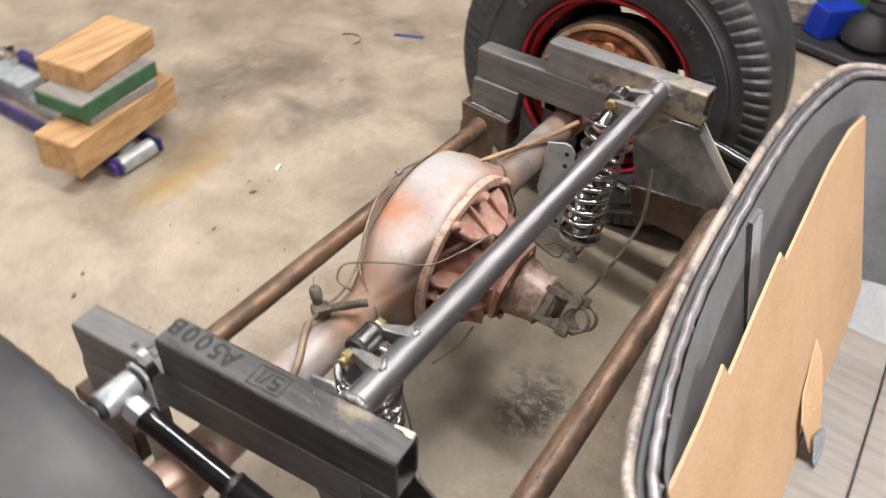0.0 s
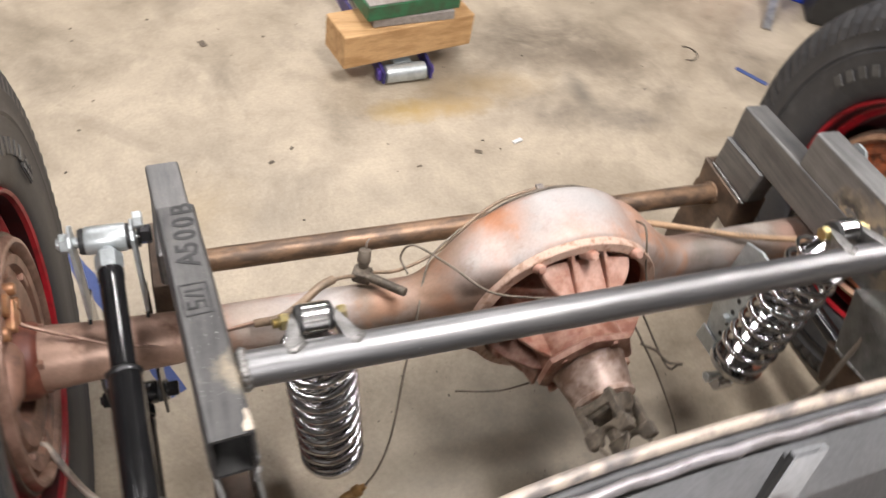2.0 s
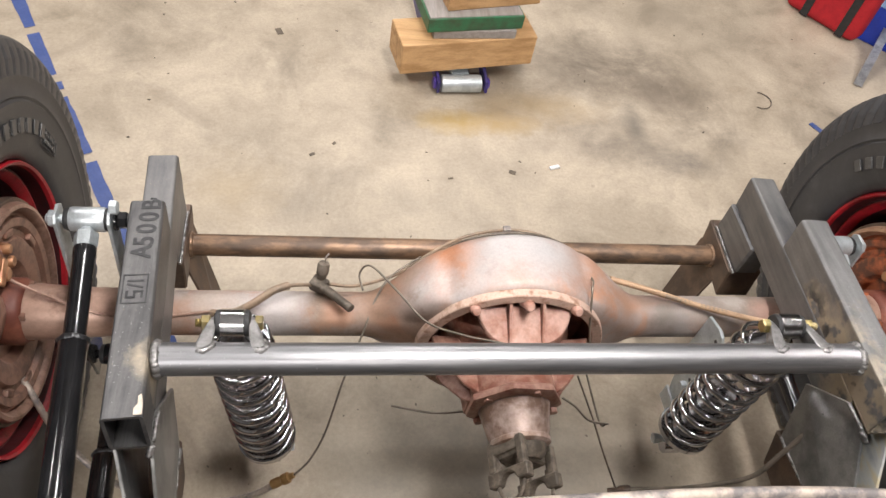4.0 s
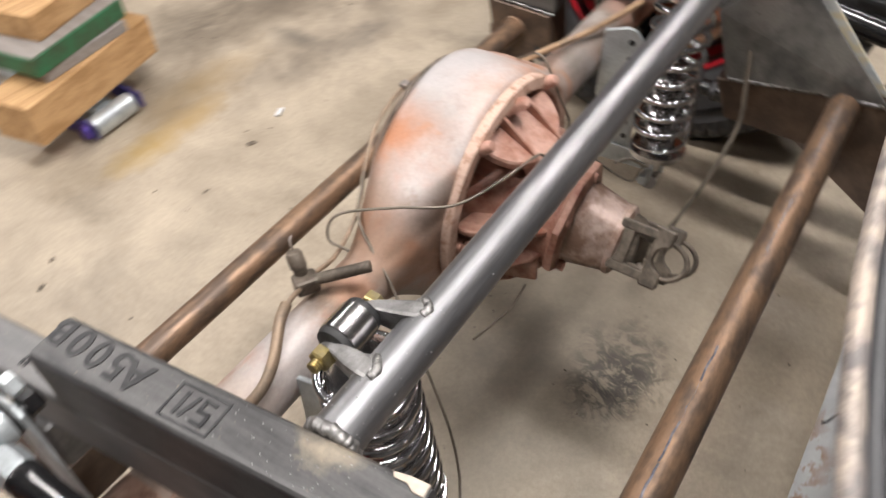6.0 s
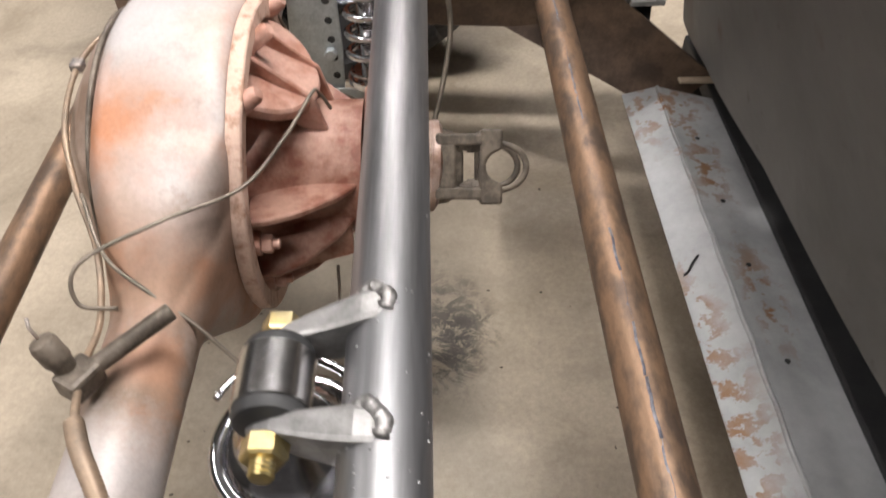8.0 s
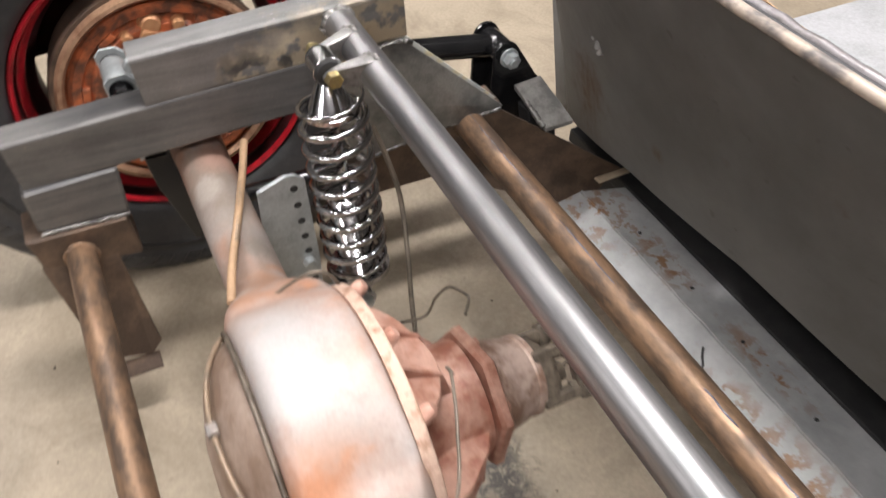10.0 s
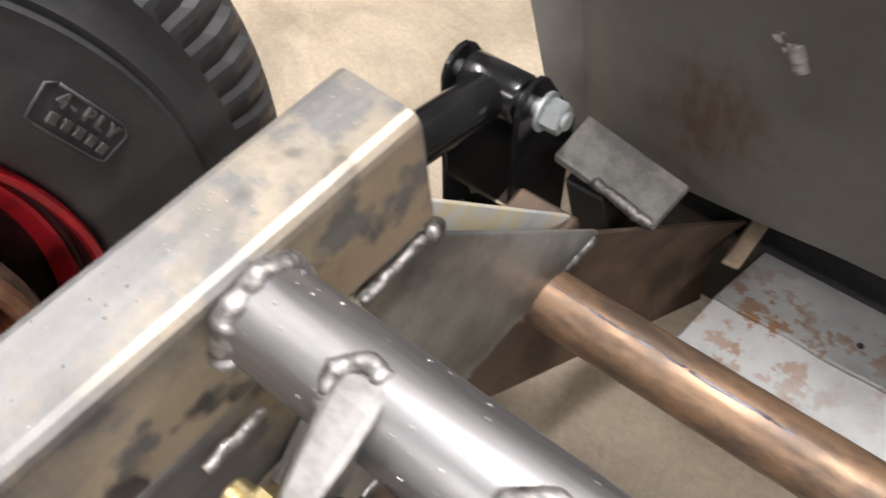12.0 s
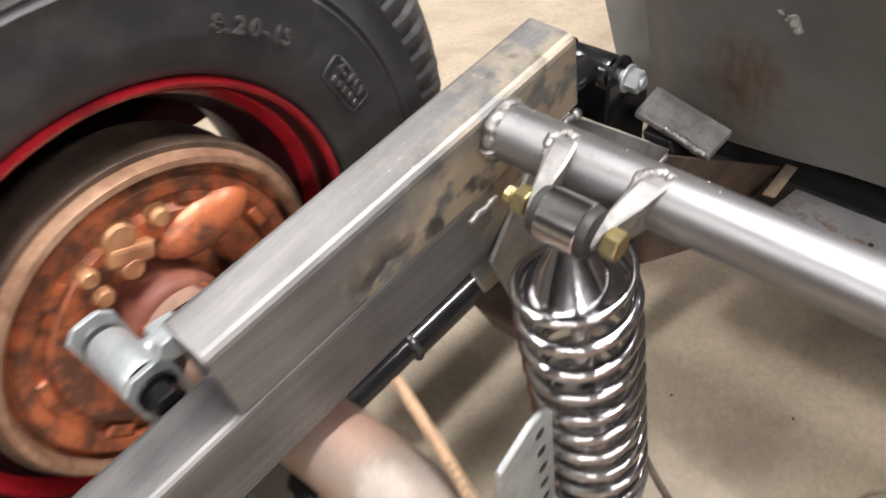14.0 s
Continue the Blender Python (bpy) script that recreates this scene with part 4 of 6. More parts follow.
def ribbed_tyre_bm(x, y, z, s, ribs=84):
    """A slick with cross-cut shoulders."""
    h = 0.122
    c1, c2 = (0.95, 0.7) if s > 0 else (0.2, 0.0)
    c0 = 1.0 if s > 0 else 0.5
    prof = [(0.232, -h + 0.060, 0), (0.240, -h + 0.034, 0), (0.247, -h + 0.016, 0), (0.262, -h + 0.008, 0), (0.288, -h + 0.001, 0), (0.322, -h, 0), (0.331, -h - 0.003, 0), (0.335, -h + 0.001, 0), (0.339, -h - 0.002, 0), (0.343, -h + 0.001, 0), (0.358, -h + 0.001, 0), (0.368, -h - 0.003, 0), (0.372, -h - 0.003, 0.7 * c0), (0.392, -h - 0.001, c0), (0.408, -h + 0.006, c1), (0.418, -h + 0.013, c2), (0.4235, -h + 0.020, 0), (0.428, -0.074, 0), (0.4300, -0.010, 0), (0.4255, -0.0085, 0), (0.4255, -0.0045, 0), (0.4300, -0.003, 0), (0.4305, 0.0, 0)]
    full = prof + [(r, -a, c) for r, a, c in prof[-2::-1]]
    seg = ribs * 4
    bm = bmesh.new()
    rings = []
    for r, a, cut in full:
        ring = []
        for k in range(seg):
            ph = k % 4
            low = 0.0065 * cut if ph == 3 else (0.0025 * cut if ph == 2 else 0.0)
            ang = 2 * math.pi * k / seg + 0.9 * max(0.0, min(r, 0.42) - 0.37)
            ring.append(bm.verts.new(((r - low) * math.cos(ang), (r - low) * math.sin(ang), a + math.copysign(low * 0.5, -a))))
            ring[-1].co.y += SAG * max(0.0, min(1.0, (r - 0.27) / 0.15))
        rings.append(ring)
    for (a, b), p, q in zip(zip(rings, rings[1:]), full, full[1:]):
        for k in range(seg):
            bm.faces.new((a[k], a[(k + 1) % seg], b[(k + 1) % seg], b[k])).smooth = p[2] == 0 and q[2] == 0
    bmesh.ops.recalc_face_normals(bm, faces=bm.faces[:])
    bm.transform(axes((x, y, z), (0, s, 0), (0, 0, 1)))
    for v in bm.verts:
        v.co.z = max(v.co.z, 0.0005)
    return bm


def arc_text(words, size, radius, start, step, x, y, z, s, spots=None):
    """Letters one by one round an inner sidewall; start and step in degrees from the top, towards the front."""
    bits = []
    for i, ch in enumerate(words):
        if ch == " ":
            continue
        a = radians(start + step * (i if spots is None else spots[i]))
        o = Vector((x, y - radius * math.sin(a), z + radius * math.cos(a)))
        along = Vector((0, -math.cos(a), -math.sin(a)))
        upw = Vector((0, -math.sin(a), math.cos(a)))
        if s < 0:
            along = -along
        bits.append(text_bm(ch, size, axes(o, along, upw), 0.0028, 0.0006))
    return joined(*bits)


SLOT = 85.0          # where the first wheel slot stands, in degrees from the top


def wheel(x, s):
    """s: the way to the outside of the vehicle."""
    z = AZ + 0.008
    w = thing("wheel", (x, AY, 0.0), "worn black cheater slick tyre on a red steel wheel", "wheel", "rear wheels")
    tyre = part("tyre", ribbed_tyre_bm(x, AY, z, s), RUBBER, w, "black slick tyre with cross-cut shoulders")
    h = 0.122
    rim = [(0.239, -h + 0.040), (0.2425, -h + 0.028), (0.2425, -h + 0.020), (0.239, -h + 0.016), (0.234, -h + 0.020), (0.230, -h + 0.032), (0.222, -h + 0.044), (0.214, -h + 0.06), (0.210, -h + 0.085), (0.196, -h + 0.10), (0.194, 0.04), (0.15, 0.06), (0.06, 0.05), (0.0, 0.05)]
    part("rim", lathe_bm(rim[:3] + [(0.2395, -h + 0.014), (0.2350, -h + 0.017), (0.2335, -h + 0.024)], (x, AY, z), (s, 0, 0), 96), RED, w, "worn red painted steel rim")
    # groove and barrel carry the wheel's inner shade as colour
    part("rim_groove", lathe_bm([(0.2335, -h + 0.024), (0.2325, -h + 0.047), (0.2295, -h + 0.049)], (x, AY, z), (s, 0, 0), 96), RIM_SHADE, w, "groove inside the rim's lip, its shade in the colour")
    part("bead_seat", lathe_bm([(0.2295, -h + 0.049), (0.2275, -h + 0.045), (0.2245, -h + 0.045), (0.2155, -h + 0.056), (0.214, -h + 0.06)], (x, AY, z), (s, 0, 0), 96), RED, w, "scuffed red inner ring of the rim")
    barrel = lathe_bm(rim[7:], (x, AY, z), (s, 0, 0), 96)
    slots = []
    for f in barrel.faces:
        c = f.calc_center_median()
        ang_ = math.degrees(math.atan2(AY - c.y, c.z - z))
        if 0.151 < math.hypot(c.y - AY, c.z - z) < 0.193 and (ang_ - SLOT + 12) % 90 < 24:
            slots.append(f)
    bmesh.ops.delete(barrel, geom=slots, context="FACES")
    part("rim_barrel", barrel, RIM_SHADE, w, "red rim barrel with four slots, its shade in the colour")
    xs_ = x - s * (h + 0.0012)
    part("lettering", arc_text("8.20-15", 0.021, 0.288, 29 if s > 0 else -29, s, xs_ + s * 0.002, AY, z, s, (0, 2.7, 4.6, 8.0, 11.0, 13.2, 15.6)), RUBBER_WORN_LIT, tyre, "raised moulded size mark")
    part("lettering", arc_text("4-PLY", 0.0135, 0.2945, 61 if s > 0 else -61, 2.1 if s > 0 else -2.1, xs_ + s * 0.002, AY, z, s), RUBBER_WORN_LIT, tyre, "raised moulded rating mark")
    for k in range(5):
        a = radians(s * (61.9 + 2.2 * k))
        m = Matrix.Translation((xs_ + s * 0.001, AY - 0.2862 * math.sin(a), z + 0.2862 * math.cos(a))) @ Matrix.Rotation(a, 4, "X")
        part("moulded_bar", box_bm((0, 0, 0), (0.003, 0.0070, 0.0080), 0.0008, m), RUBBER_WORN_LIT, tyre)
    loop = [(0.307, 60), (0.307, 71), (0.304, 72.6), (0.281, 72.6), (0.278, 71.5), (0.278, 60), (0.281, 58.6), (0.304, 58.6), (0.307, 60)]
    part("lettering_border", sweep_bm([(xs_ + s * 0.0015, AY - r * math.sin(radians(s * a)), z + r * math.cos(radians(s * a))) for r, a in loop], 0.0014, 6), RUBBER, tyre)
    for k in range(7):
        a = radians(-22 - 6 * k)
        m = Matrix.Translation((xs_, AY - 0.298 * math.sin(a), z + 0.298 * math.cos(a))) @ Matrix.Rotation(a, 4, "X")
        part("name_bar", box_bm((0, 0, 0), (0.003, 0.018, 0.024), 0.001, m), RUBBER_WORN_LIT, tyre)
    return w


wheel(0.955, 1)
wheel(side(0.964), -1)


def brake(x, s, plate_paint, rim_paint):
    """The drum and its backing plate on the axle's end."""
    b = thing("drum_brake", (x, AY, AZ), "rusty orange drum brake with a pressed backing plate", "brake", "drum brakes")
    part("drum", lathe_bm([(0.176, 0.006), (0.186, 0.006), (0.188, 0.010), (0.188, 0.022), (0.183, 0.028), (0.182, 0.075), (0.0, 0.075)], (x, AY, AZ), (s, 0, 0), 72), RUST, b, "dull brown drum edge")
    plate = part("backing_plate", lathe_bm([(0.0, 0.03), (0.056, 0.03), (0.078, 0.027), (0.086, 0.010), (0.100, 0.004), (0.120, 0.004), (0.126, 0.011), (0.136, 0.011), (0.141, 0.002), (0.154, 0.000), (0.158, 0.008), (0.164, 0.010), (0.167, 0.006)], (x, AY, AZ), (s, 0, 0), 72), plate_paint, b, "pressed orange backing plate with a rolled rim")
    part("rolled_rim", lathe_bm([(0.164, 0.010), (0.166, -0.002), (0.171, -0.007), (0.177, -0.006), (0.181, 0.003), (0.180, 0.012)], (x, AY, AZ), (s, 0, 0), 72), rim_paint, b, "tan rolled rim of the backing plate")
    xi = x + s * 0.008
    for dy, dz, r, hgt in ((0.006, 0.124, 0.016, 0.012), (0.046, 0.108, 0.009, 0.014), (-0.036, 0.116, 0.010, 0.012), (0.044, 0.078, 0.010, 0.012), (0.010, 0.090, 0.012, 0.016)):
        part("cylinder_bolt", lathe_bm([(0, hgt), (r * 0.8, hgt), (r, hgt - 0.003), (r, 0), (r * 1.2, 0), (r * 1.2, -0.004), (0, -0.004)], (xi, AY + dy, AZ + dz), (-s, 0, 0), 18), CYLINDER, plate)
    part("bleeder_block", box_bm((xi - s * 0.006, AY + 0.004, AZ + 0.103), (0.018, 0.045, 0.020), 0.004, pose(0, 0, 0, 25)), CYLINDER, plate)
    bulge = lathe_bm([(0.0, 0.020), (0.018, 0.018), (0.026, 0.010), (0.030, 0.0)], (0, 0, 0), (-s, 0, 0), 20)
    bulge.transform(Matrix.Translation((xi, AY - 0.075, AZ + 0.075)) @ Matrix.Diagonal((1, 1.9, 1.0, 1)))
    part("pressed_boss", bulge, plate_paint, plate)
    for a in (35, 80, 130, 165, 205, 240, 285, 325):
        ra = radians(a)
        m = Matrix.Translation((xi - s * 0.001, AY + 0.133 * math.sin(ra), AZ + 0.133 * math.cos(ra))) @ Matrix.Rotation(-ra, 4, "X")
        part("shoe_pad", box_bm((0, 0, 0), (0.010, 0.030, 0.013), 0.003, m), plate_paint, plate)
    part("hub_flange", lathe_bm([(0.0, 0.03), (0.036, 0.03), (0.05, 0.026), (0.056, 0.018), (0.056, -0.022)], (xi, AY, AZ), (-s, 0, 0), 24), CAST_DARK, b, "rusty retainer flange")
    for k in range(4):
        a = radians(45 + 90 * k)
        part("flange_bolt", hex_bm((xi - s * 0.024, AY + 0.043 * math.sin(a), AZ + 0.043 * math.cos(a)), (-s, 0, 0), 0.015, 0.010), plate_paint, b)
    return b


TAN_RIM = worn("tan_rim_edge", (0.50, 0.31, 0.20), (0.30, 0.16, 0.10), (0.24, 0.42), 0.4, 30, 160)
brake(0.852, 1, DRUM, TAN_RIM)
brake(side(0.862), -1, BRAKE_DULL, worn("dull_pink_rim", (0.42, 0.26, 0.20), (0.24, 0.14, 0.10), (0.3, 0.5), 0.35, 30, 160))


# ---- coilovers ----
def coilover(eye, foot, s):
    eye, foot = Vector(eye), Vector(foot)
    d = (foot - eye).normalized()
    n = (foot - eye).length
    c = thing("coilover_shock", tuple(foot), "chrome coilover shock absorber with a bright coil spring", "shock absorber", "coilovers")
    at_ = lambda k: eye + d * k
    X = Vector((1, 0, 0))
    part("upper_eye", joined(lathe_bm([(0.0105, 0.0), (0.0192, 0.0), (0.0199, 0.0007), (0.0199, 0.0313), (0.0192, 0.032), (0.0105, 0.032)], eye - X * 0.016, X, 40), lathe_bm([(0.009, 0.014), (0.012, 0.03), (0.012, 0.04)], eye, d, 20)), POLISHED, c, "polished eye")
    for o in (-1, 1):
        part("bushing", lathe_bm([(0.006, 0.0), (0.0185, 0.0), (0.0190, 0.003), (0.0175, 0.007), (0.013, 0.009), (0.006, 0.009)], eye + X * (o * 0.0155), X * o, 24), BLACK_MATT, c, "black rubber bush")
    part("mounting_bolt", joined(lathe_bm([(0.0, -0.020)] + [(0.0064 - 0.0009 * (i % 2), -0.020 + 0.00125 * i) for i in range(54)] + [(0.0, 0.0470)], eye + X * s * 0.004, X * s, 14), hex_bm(eye + X * 0.0300, X, 0.020, 0.011), hex_bm(eye - X * 0.0300, -X, 0.020, 0.012)), GOLD_ZINC, c, "yellow zinc bolt")
    part("top_cap", lathe_bm([(0.010, 0.017), (0.013, 0.020), (0.031, 0.058), (0.037, 0.062), (0.037, 0.069), (0.0, 0.071)], eye, d, 40), CHROME, c, "polished conical spring cap")
    part("shaft", rod_bm(at_(0.07), at_(n * 0.55), 0.0075, 16), CHROME, c)
    ridge = []
    k = n * 0.50
    while k < n - 0.055:
        ridge += [(0.0275, k), (0.0290, k + 0.0016)]
        k += 0.0034
    part("threaded_body", lathe_bm([(0.0, n * 0.5 - 0.002), (0.026, n * 0.5 - 0.002)] + ridge + [(0.028, n - 0.05), (0.0, n - 0.05)], eye, d, 32), CHROME, c, "threaded alloy body")
    part("spring_seat", lathe_bm([(0.028, n - 0.068), (0.049, n - 0.066), (0.049, n - 0.056), (0.040, n - 0.050), (0.028, n - 0.048)], eye, d, 36), CHROME, c, "knurled lower spring seat")
    turns, r = 9.6, 0.0440
    m = Matrix.Translation(eye) @ frame_from(d)
    count = 420
    line, wire = [], []
    for i in range(count + 1):
        a = 2 * math.pi * turns * i / count
        f = i / count
        end = min(1.0, i / 44, (count - i) / 44)
        line.append(m @ Vector((r * math.cos(a), r * math.sin(a), 0.040 + (n - 0.040 - 0.070) * f)))
        wire.append(0.0018 + 0.0040 * end)
    part("spring", sweep_bm(line, wire, 12), CHROME, c, "chromed coil spring")
    part("lower_eye", joined(lathe_bm([(0.0, n - 0.05), (0.016, n - 0.05), (0.013, n - 0.02), (0.0, n - 0.015)], eye, d, 20), rod_bm(foot - X * 0.016, foot + X * 0.016, 0.017, 24)), CHROME, c)
    return c


coilover((0.492, 0.154, 0.608), (0.452, 0.140, 0.205), 1)
coilover((side(0.492), 0.154, 0.608), (side(0.452), 0.140, 0.205), -1)


# ---- link bars ----
def link_bar(x, rear, front, zr, zf, s, xf, plating):
    l = thing("link_bar", (x, front, zf), "black painted four-link bar with bushed ends", "suspension link", "link bars")
    p, q = Vector((x, rear, zr)), Vector((xf, front, zf))
    d = (q - p).normalized()
    X = Vector((1, 0, 0))
    part("rear_bushing", lathe_bm([(0.008, 0.0), (0.0185, 0.0), (0.0195, 0.002), (0.0195, 0.050), (0.0185, 0.052), (0.008, 0.052)], p - X * 0.026, X, 32), plating, l, "zinc plated bush housing")
    for o in (-1, 1):
        part("bush_ring", lathe_bm([(0.007, 0), (0.0175, 0), (0.0185, 0.003), (0.0165, 0.008), (0.007, 0.008)], p + X * (o * 0.026), X * o, 24), BLACK_MATT, l)
    part("rear_bolt", joined(rod_bm(p - X * (s * 0.042), p + X * (s * 0.062), 0.0075, 16), hex_bm(p + X * (s * 0.044), X * s, 0.024, 0.014)), plating, l)
    part("rear_nut", joined(lathe_bm([(0.0, 0.0), (0.017, 0.0), (0.017, 0.003), (0.0, 0.003)], p - X * (s * 0.040), -X * s, 24), hex_bm(p - X * (s * 0.043), -X * s, 0.024, 0.016)), BLACK_GLOSS, l, "black lock nut")
    part("clevis_stub", lathe_bm([(0.010, 0.015), (0.011, 0.028), (0.0, 0.03)], p, d, 20), plating, l)
    jam = lathe_bm([(0.0, 0.024), (0.0165, 0.024), (0.018, 0.027), (0.018, 0.046), (0.0165, 0.049), (0.0, 0.049)], p, d, 6)
    for f in jam.faces:
        f.smooth = False
    part("jam_nut", jam, plating, l)
    part("upper_bar", lathe_bm([(0.0, 0.049), (0.0160, 0.049), (0.0168, 0.051), (0.0168, 0.066), (0.0158, 0.068), (0.0158, 0.198), (0.0, 0.198)], p, d, 28), BLACK_GLOSS, l)
    part("weld_collar", bead_bm(ring_line(p + d * 0.199, d, 0.0168, 18), 0.0055, 12), STEEL_DARK, l, "dull weld round the bar")
    part("lower_bar", lathe_bm([(0.0, 0.2), (0.0195, 0.2), (0.0205, 0.203), (0.0205, (q - p).length - 0.018), (0.0, (q - p).length - 0.018)], p, d, 28), BLACK_GLOSS, l)
    part("front_bushing", lathe_bm([(0.008, 0.0), (0.020, 0.0), (0.0215, 0.003), (0.0215, 0.053), (0.020, 0.056), (0.008, 0.056)], q - X * 0.028, X, 28), BLACK_GLOSS, l, "black front bush")
    part("front_bolt", joined(rod_bm(q - X * (s * 0.070), q + X * (s * 0.045), 0.0080, 16), hex_bm(q - X * (s * 0.050), -X * s, 0.025, 0.016), lathe_bm([(0, 0), (0.0175, 0), (0.0175, 0.003), (0, 0.003)], q - X * (s * 0.047), -X * s, 24)), ZINC, l, "zinc bolt and nut")
    return l


for s in (1, -1):
    mx = (lambda x: x) if s > 0 else side
    link_bar(mx(0.731), 0.373 if s < 0 else 0.392, -0.228, 0.560 if s < 0 else 0.515, 0.440 if s < 0 else 0.426, s, mx(0.706), ZINC)
    link_bar(mx(0.733), 0.325, -0.228, 0.232, 0.245, s, mx(0.708), BLACK_GLOSS)
    br = thing("link_mount", (mx(0.70), -0.25, 0.2), "black painted link mount on a bare steel pad", "bracket", "link mounts")
    bz = 0.426 if s > 0 else 0.440
    for xo in (0.667, 0.741):
        part("side_plate", prism_bm([(mx(xo), -0.228 + 0.025 * math.cos(a), bz + 0.025 * math.sin(a)) for a in (radians(-10 + 25 * i) for i in range(7))] + [(mx(xo), b, c) for b, c in ((-0.300, 0.36), (-0.300, 0.20), (-0.20, 0.20), (-0.203, 0.38))], (s * 0.006, 0, 0), 0.0012), BLACK_GLOSS, br, "black bracket plate")
    part("back_plate", box_bm((mx(0.707), -0.296, 0.28), (0.076, 0.006, 0.17), 0.001), BLACK_GLOSS, br)
    part("pad", prism_bm([(mx(0.650), -0.238, 0.374), (mx(0.650), -0.292, 0.379), (mx(0.549), -0.302, 0.345), (mx(0.552), -0.248, 0.341)], (0, 0, -0.009), 0.001), PAD, br, "bare steel pad plate")
    part("pad_weld", bead_bm([(mx(0.612), -0.241, 0.363), (mx(0.585), -0.243, 0.352), (mx(0.556), -0.246, 0.341)], 0.0055, 14), WELD, br)
    part("pad_block", prism_bm([(mx(0.60), -0.242, 0.345), (mx(0.60), -0.295, 0.345), (mx(0.58), -0.295, 0.28), (mx(0.58), -0.242, 0.28)], (s * 0.04, 0, 0), 0.002), BLACK_MATT, br)

# ---- cab ----
cab = thing("cab_body", (MID, -0.40, 0.2), "grey primered cab rear with a rolled top edge", "vehicle body")
HALF = [(0.0, -0.170), (0.15, -0.168), (0.28, -0.172), (0.38, -0.182), (0.46, -0.195), (0.515, -0.210), (0.548, -0.236), (0.566, -0.266), (0.574, -0.305), (0.578, -0.36), (0.580, -0.50), (0.580, -0.70)]
EDGE = [(MID - a, b - 0.022 * min(1.0, a / 0.5)) for a, b in HALF[::-1]] + [(MID + a, b) for a, b in HALF[1:]]
EDGE = [(p.x, p.y) for p in smooth_points([(x, y, 0) for x, y in EDGE], 6)]


def fall(x):
    """How much lower the panel's foot hangs towards its far corner."""
    return -0.025 + 0.030 * max(0.0, min(1.0, (x - 0.15) / 0.25)) + 0.050 * max(0.0, min(1.0, (x - 0.40) / 0.20)) + 0.02 * max(0.0, min(1.0, (x - 0.60) / 0.15))


def cab_skin_bm(inset, z0, z1, thick):
    """The panel below the rolled edge, which leans back as it rises."""
    lean = [(0.775, 0.0), (0.70, -0.034), (0.62, -0.072), (0.54, -0.104), (0.46, -0.130), (0.38, -0.150), (0.335, -0.160), (0.315, -0.164)]
    rows = [(z, g) for z, g in lean if z0 <= z <= z1]
    rows = [((a[0] * (4 - k) + b[0] * k) / 4, (a[1] * (4 - k) + b[1] * k) / 4) for a, b in zip(rows, rows[1:]) for k in range(4)] + rows[-1:]
    bm = bmesh.new()
    grid = []
    for z, g in rows:
        deep = (0.775 - z) / 0.46
        grow = 1.0 + 0.055 * (0.775 - z) / 0.49
        flare = 1.0 + 0.165 * min(1.0, (0.775 - z) / 0.2) - 0.02 * max(0.0, (0.5 - z) / 0.185)
        line = []
        for x, y in EDGE:
            k = min(1.0, max(0.0, (y + 0.50) / 0.14))
            out = max(0.0, min(1.0, (x - MID - 0.30) / 0.27))
            wide = grow + (flare - grow) * out if inset == 0 else grow
            line.append(bm.verts.new((MID + (x - MID) * wide * (1 - inset / 0.58), y + g * k - inset, z - deep * fall(x))))
        grid.append(line)
    for a, b in zip(grid, grid[1:]):
        for i in range(len(a) - 1):
            bm.faces.new((a[i], a[i + 1], b[i + 1], b[i])).smooth = True
    bmesh.ops.solidify(bm, geom=bm.faces[:], thickness=thick)
    bmesh.ops.recalc_face_normals(bm, faces=bm.faces[:])
    return bm


def cab_grey_material():
    n = Nodes("grey_primer_panel")
    big = n.noise(3.0, 5, 0.6)
    mid = n.noise(14.0, 6, 0.65)
    fine = n.noise(160.0, 4, 0.7)
    col = n.ramp(n.math("ADD", n.math("MULTIPLY", big, 0.6), n.math("MULTIPLY", mid, 0.4)), [(0.35, (0.18, 0.173, 0.162)), (0.65, (0.30, 0.292, 0.28))])
    drip = n.ramp(n.noise(70.0, 4, 0.6, (1.0, 1.0, 0.10)), [(0.44, 0.0), (0.60, 1.0)])
    for p, r, st in (((0.570, -0.352, 0.385), 0.075, (1.0, 1.0, 0.6)), ((0.545, -0.335, 0.42), 0.05, (1, 1, 0.6)), ((0.62, -0.37, 0.40), 0.022, (1, 1, 0.7)), ((0.49, -0.34, 0.40), 0.02, (1, 1, 1)), ((0.2, -0.3, 0.52), 0.02, (1, 1, 1)), ((0.02, -0.27, 0.6), 0.02, (1, 1, 1)), ((0.35, -0.32, 0.41), 0.018, (1, 1, 1))):
        m = near_mask(n, p, 0.004, r, 0.6, 40.0, st)
        col = n.mix(n.math("MULTIPLY", m, n.math("ADD", 0.4, n.math("MULTIPLY", drip, 0.4))), col, (0.15, 0.085, 0.045))
    spots = n.ramp(n.noise(30.0, 3, 0.5), [(0.68, 0.0), (0.74, 1.0)])
    col = n.mix(n.math("MULTIPLY", spots, 0.4), col, (0.10, 0.085, 0.07))
    dents = n.noise(11.0, 3, 0.5)
    return n.out(col, n.ramp(mid, [(0.3, 0.36), (0.7, 0.56)]), 0.0, n.bump(dents, 0.6, 0.009, n.bump(mid, 0.12, 0.003, n.bump(fine, 0.12, 0.0006))))


CAB_SKIN = cab_grey_material()
EDGE_CREAM = worn("scuffed_cream_edge", (0.52, 0.44, 0.37), (0.20, 0.18, 0.175), (0.35, 0.6), 0.25, 34, 220, (0.44, 0.60), 0.4)
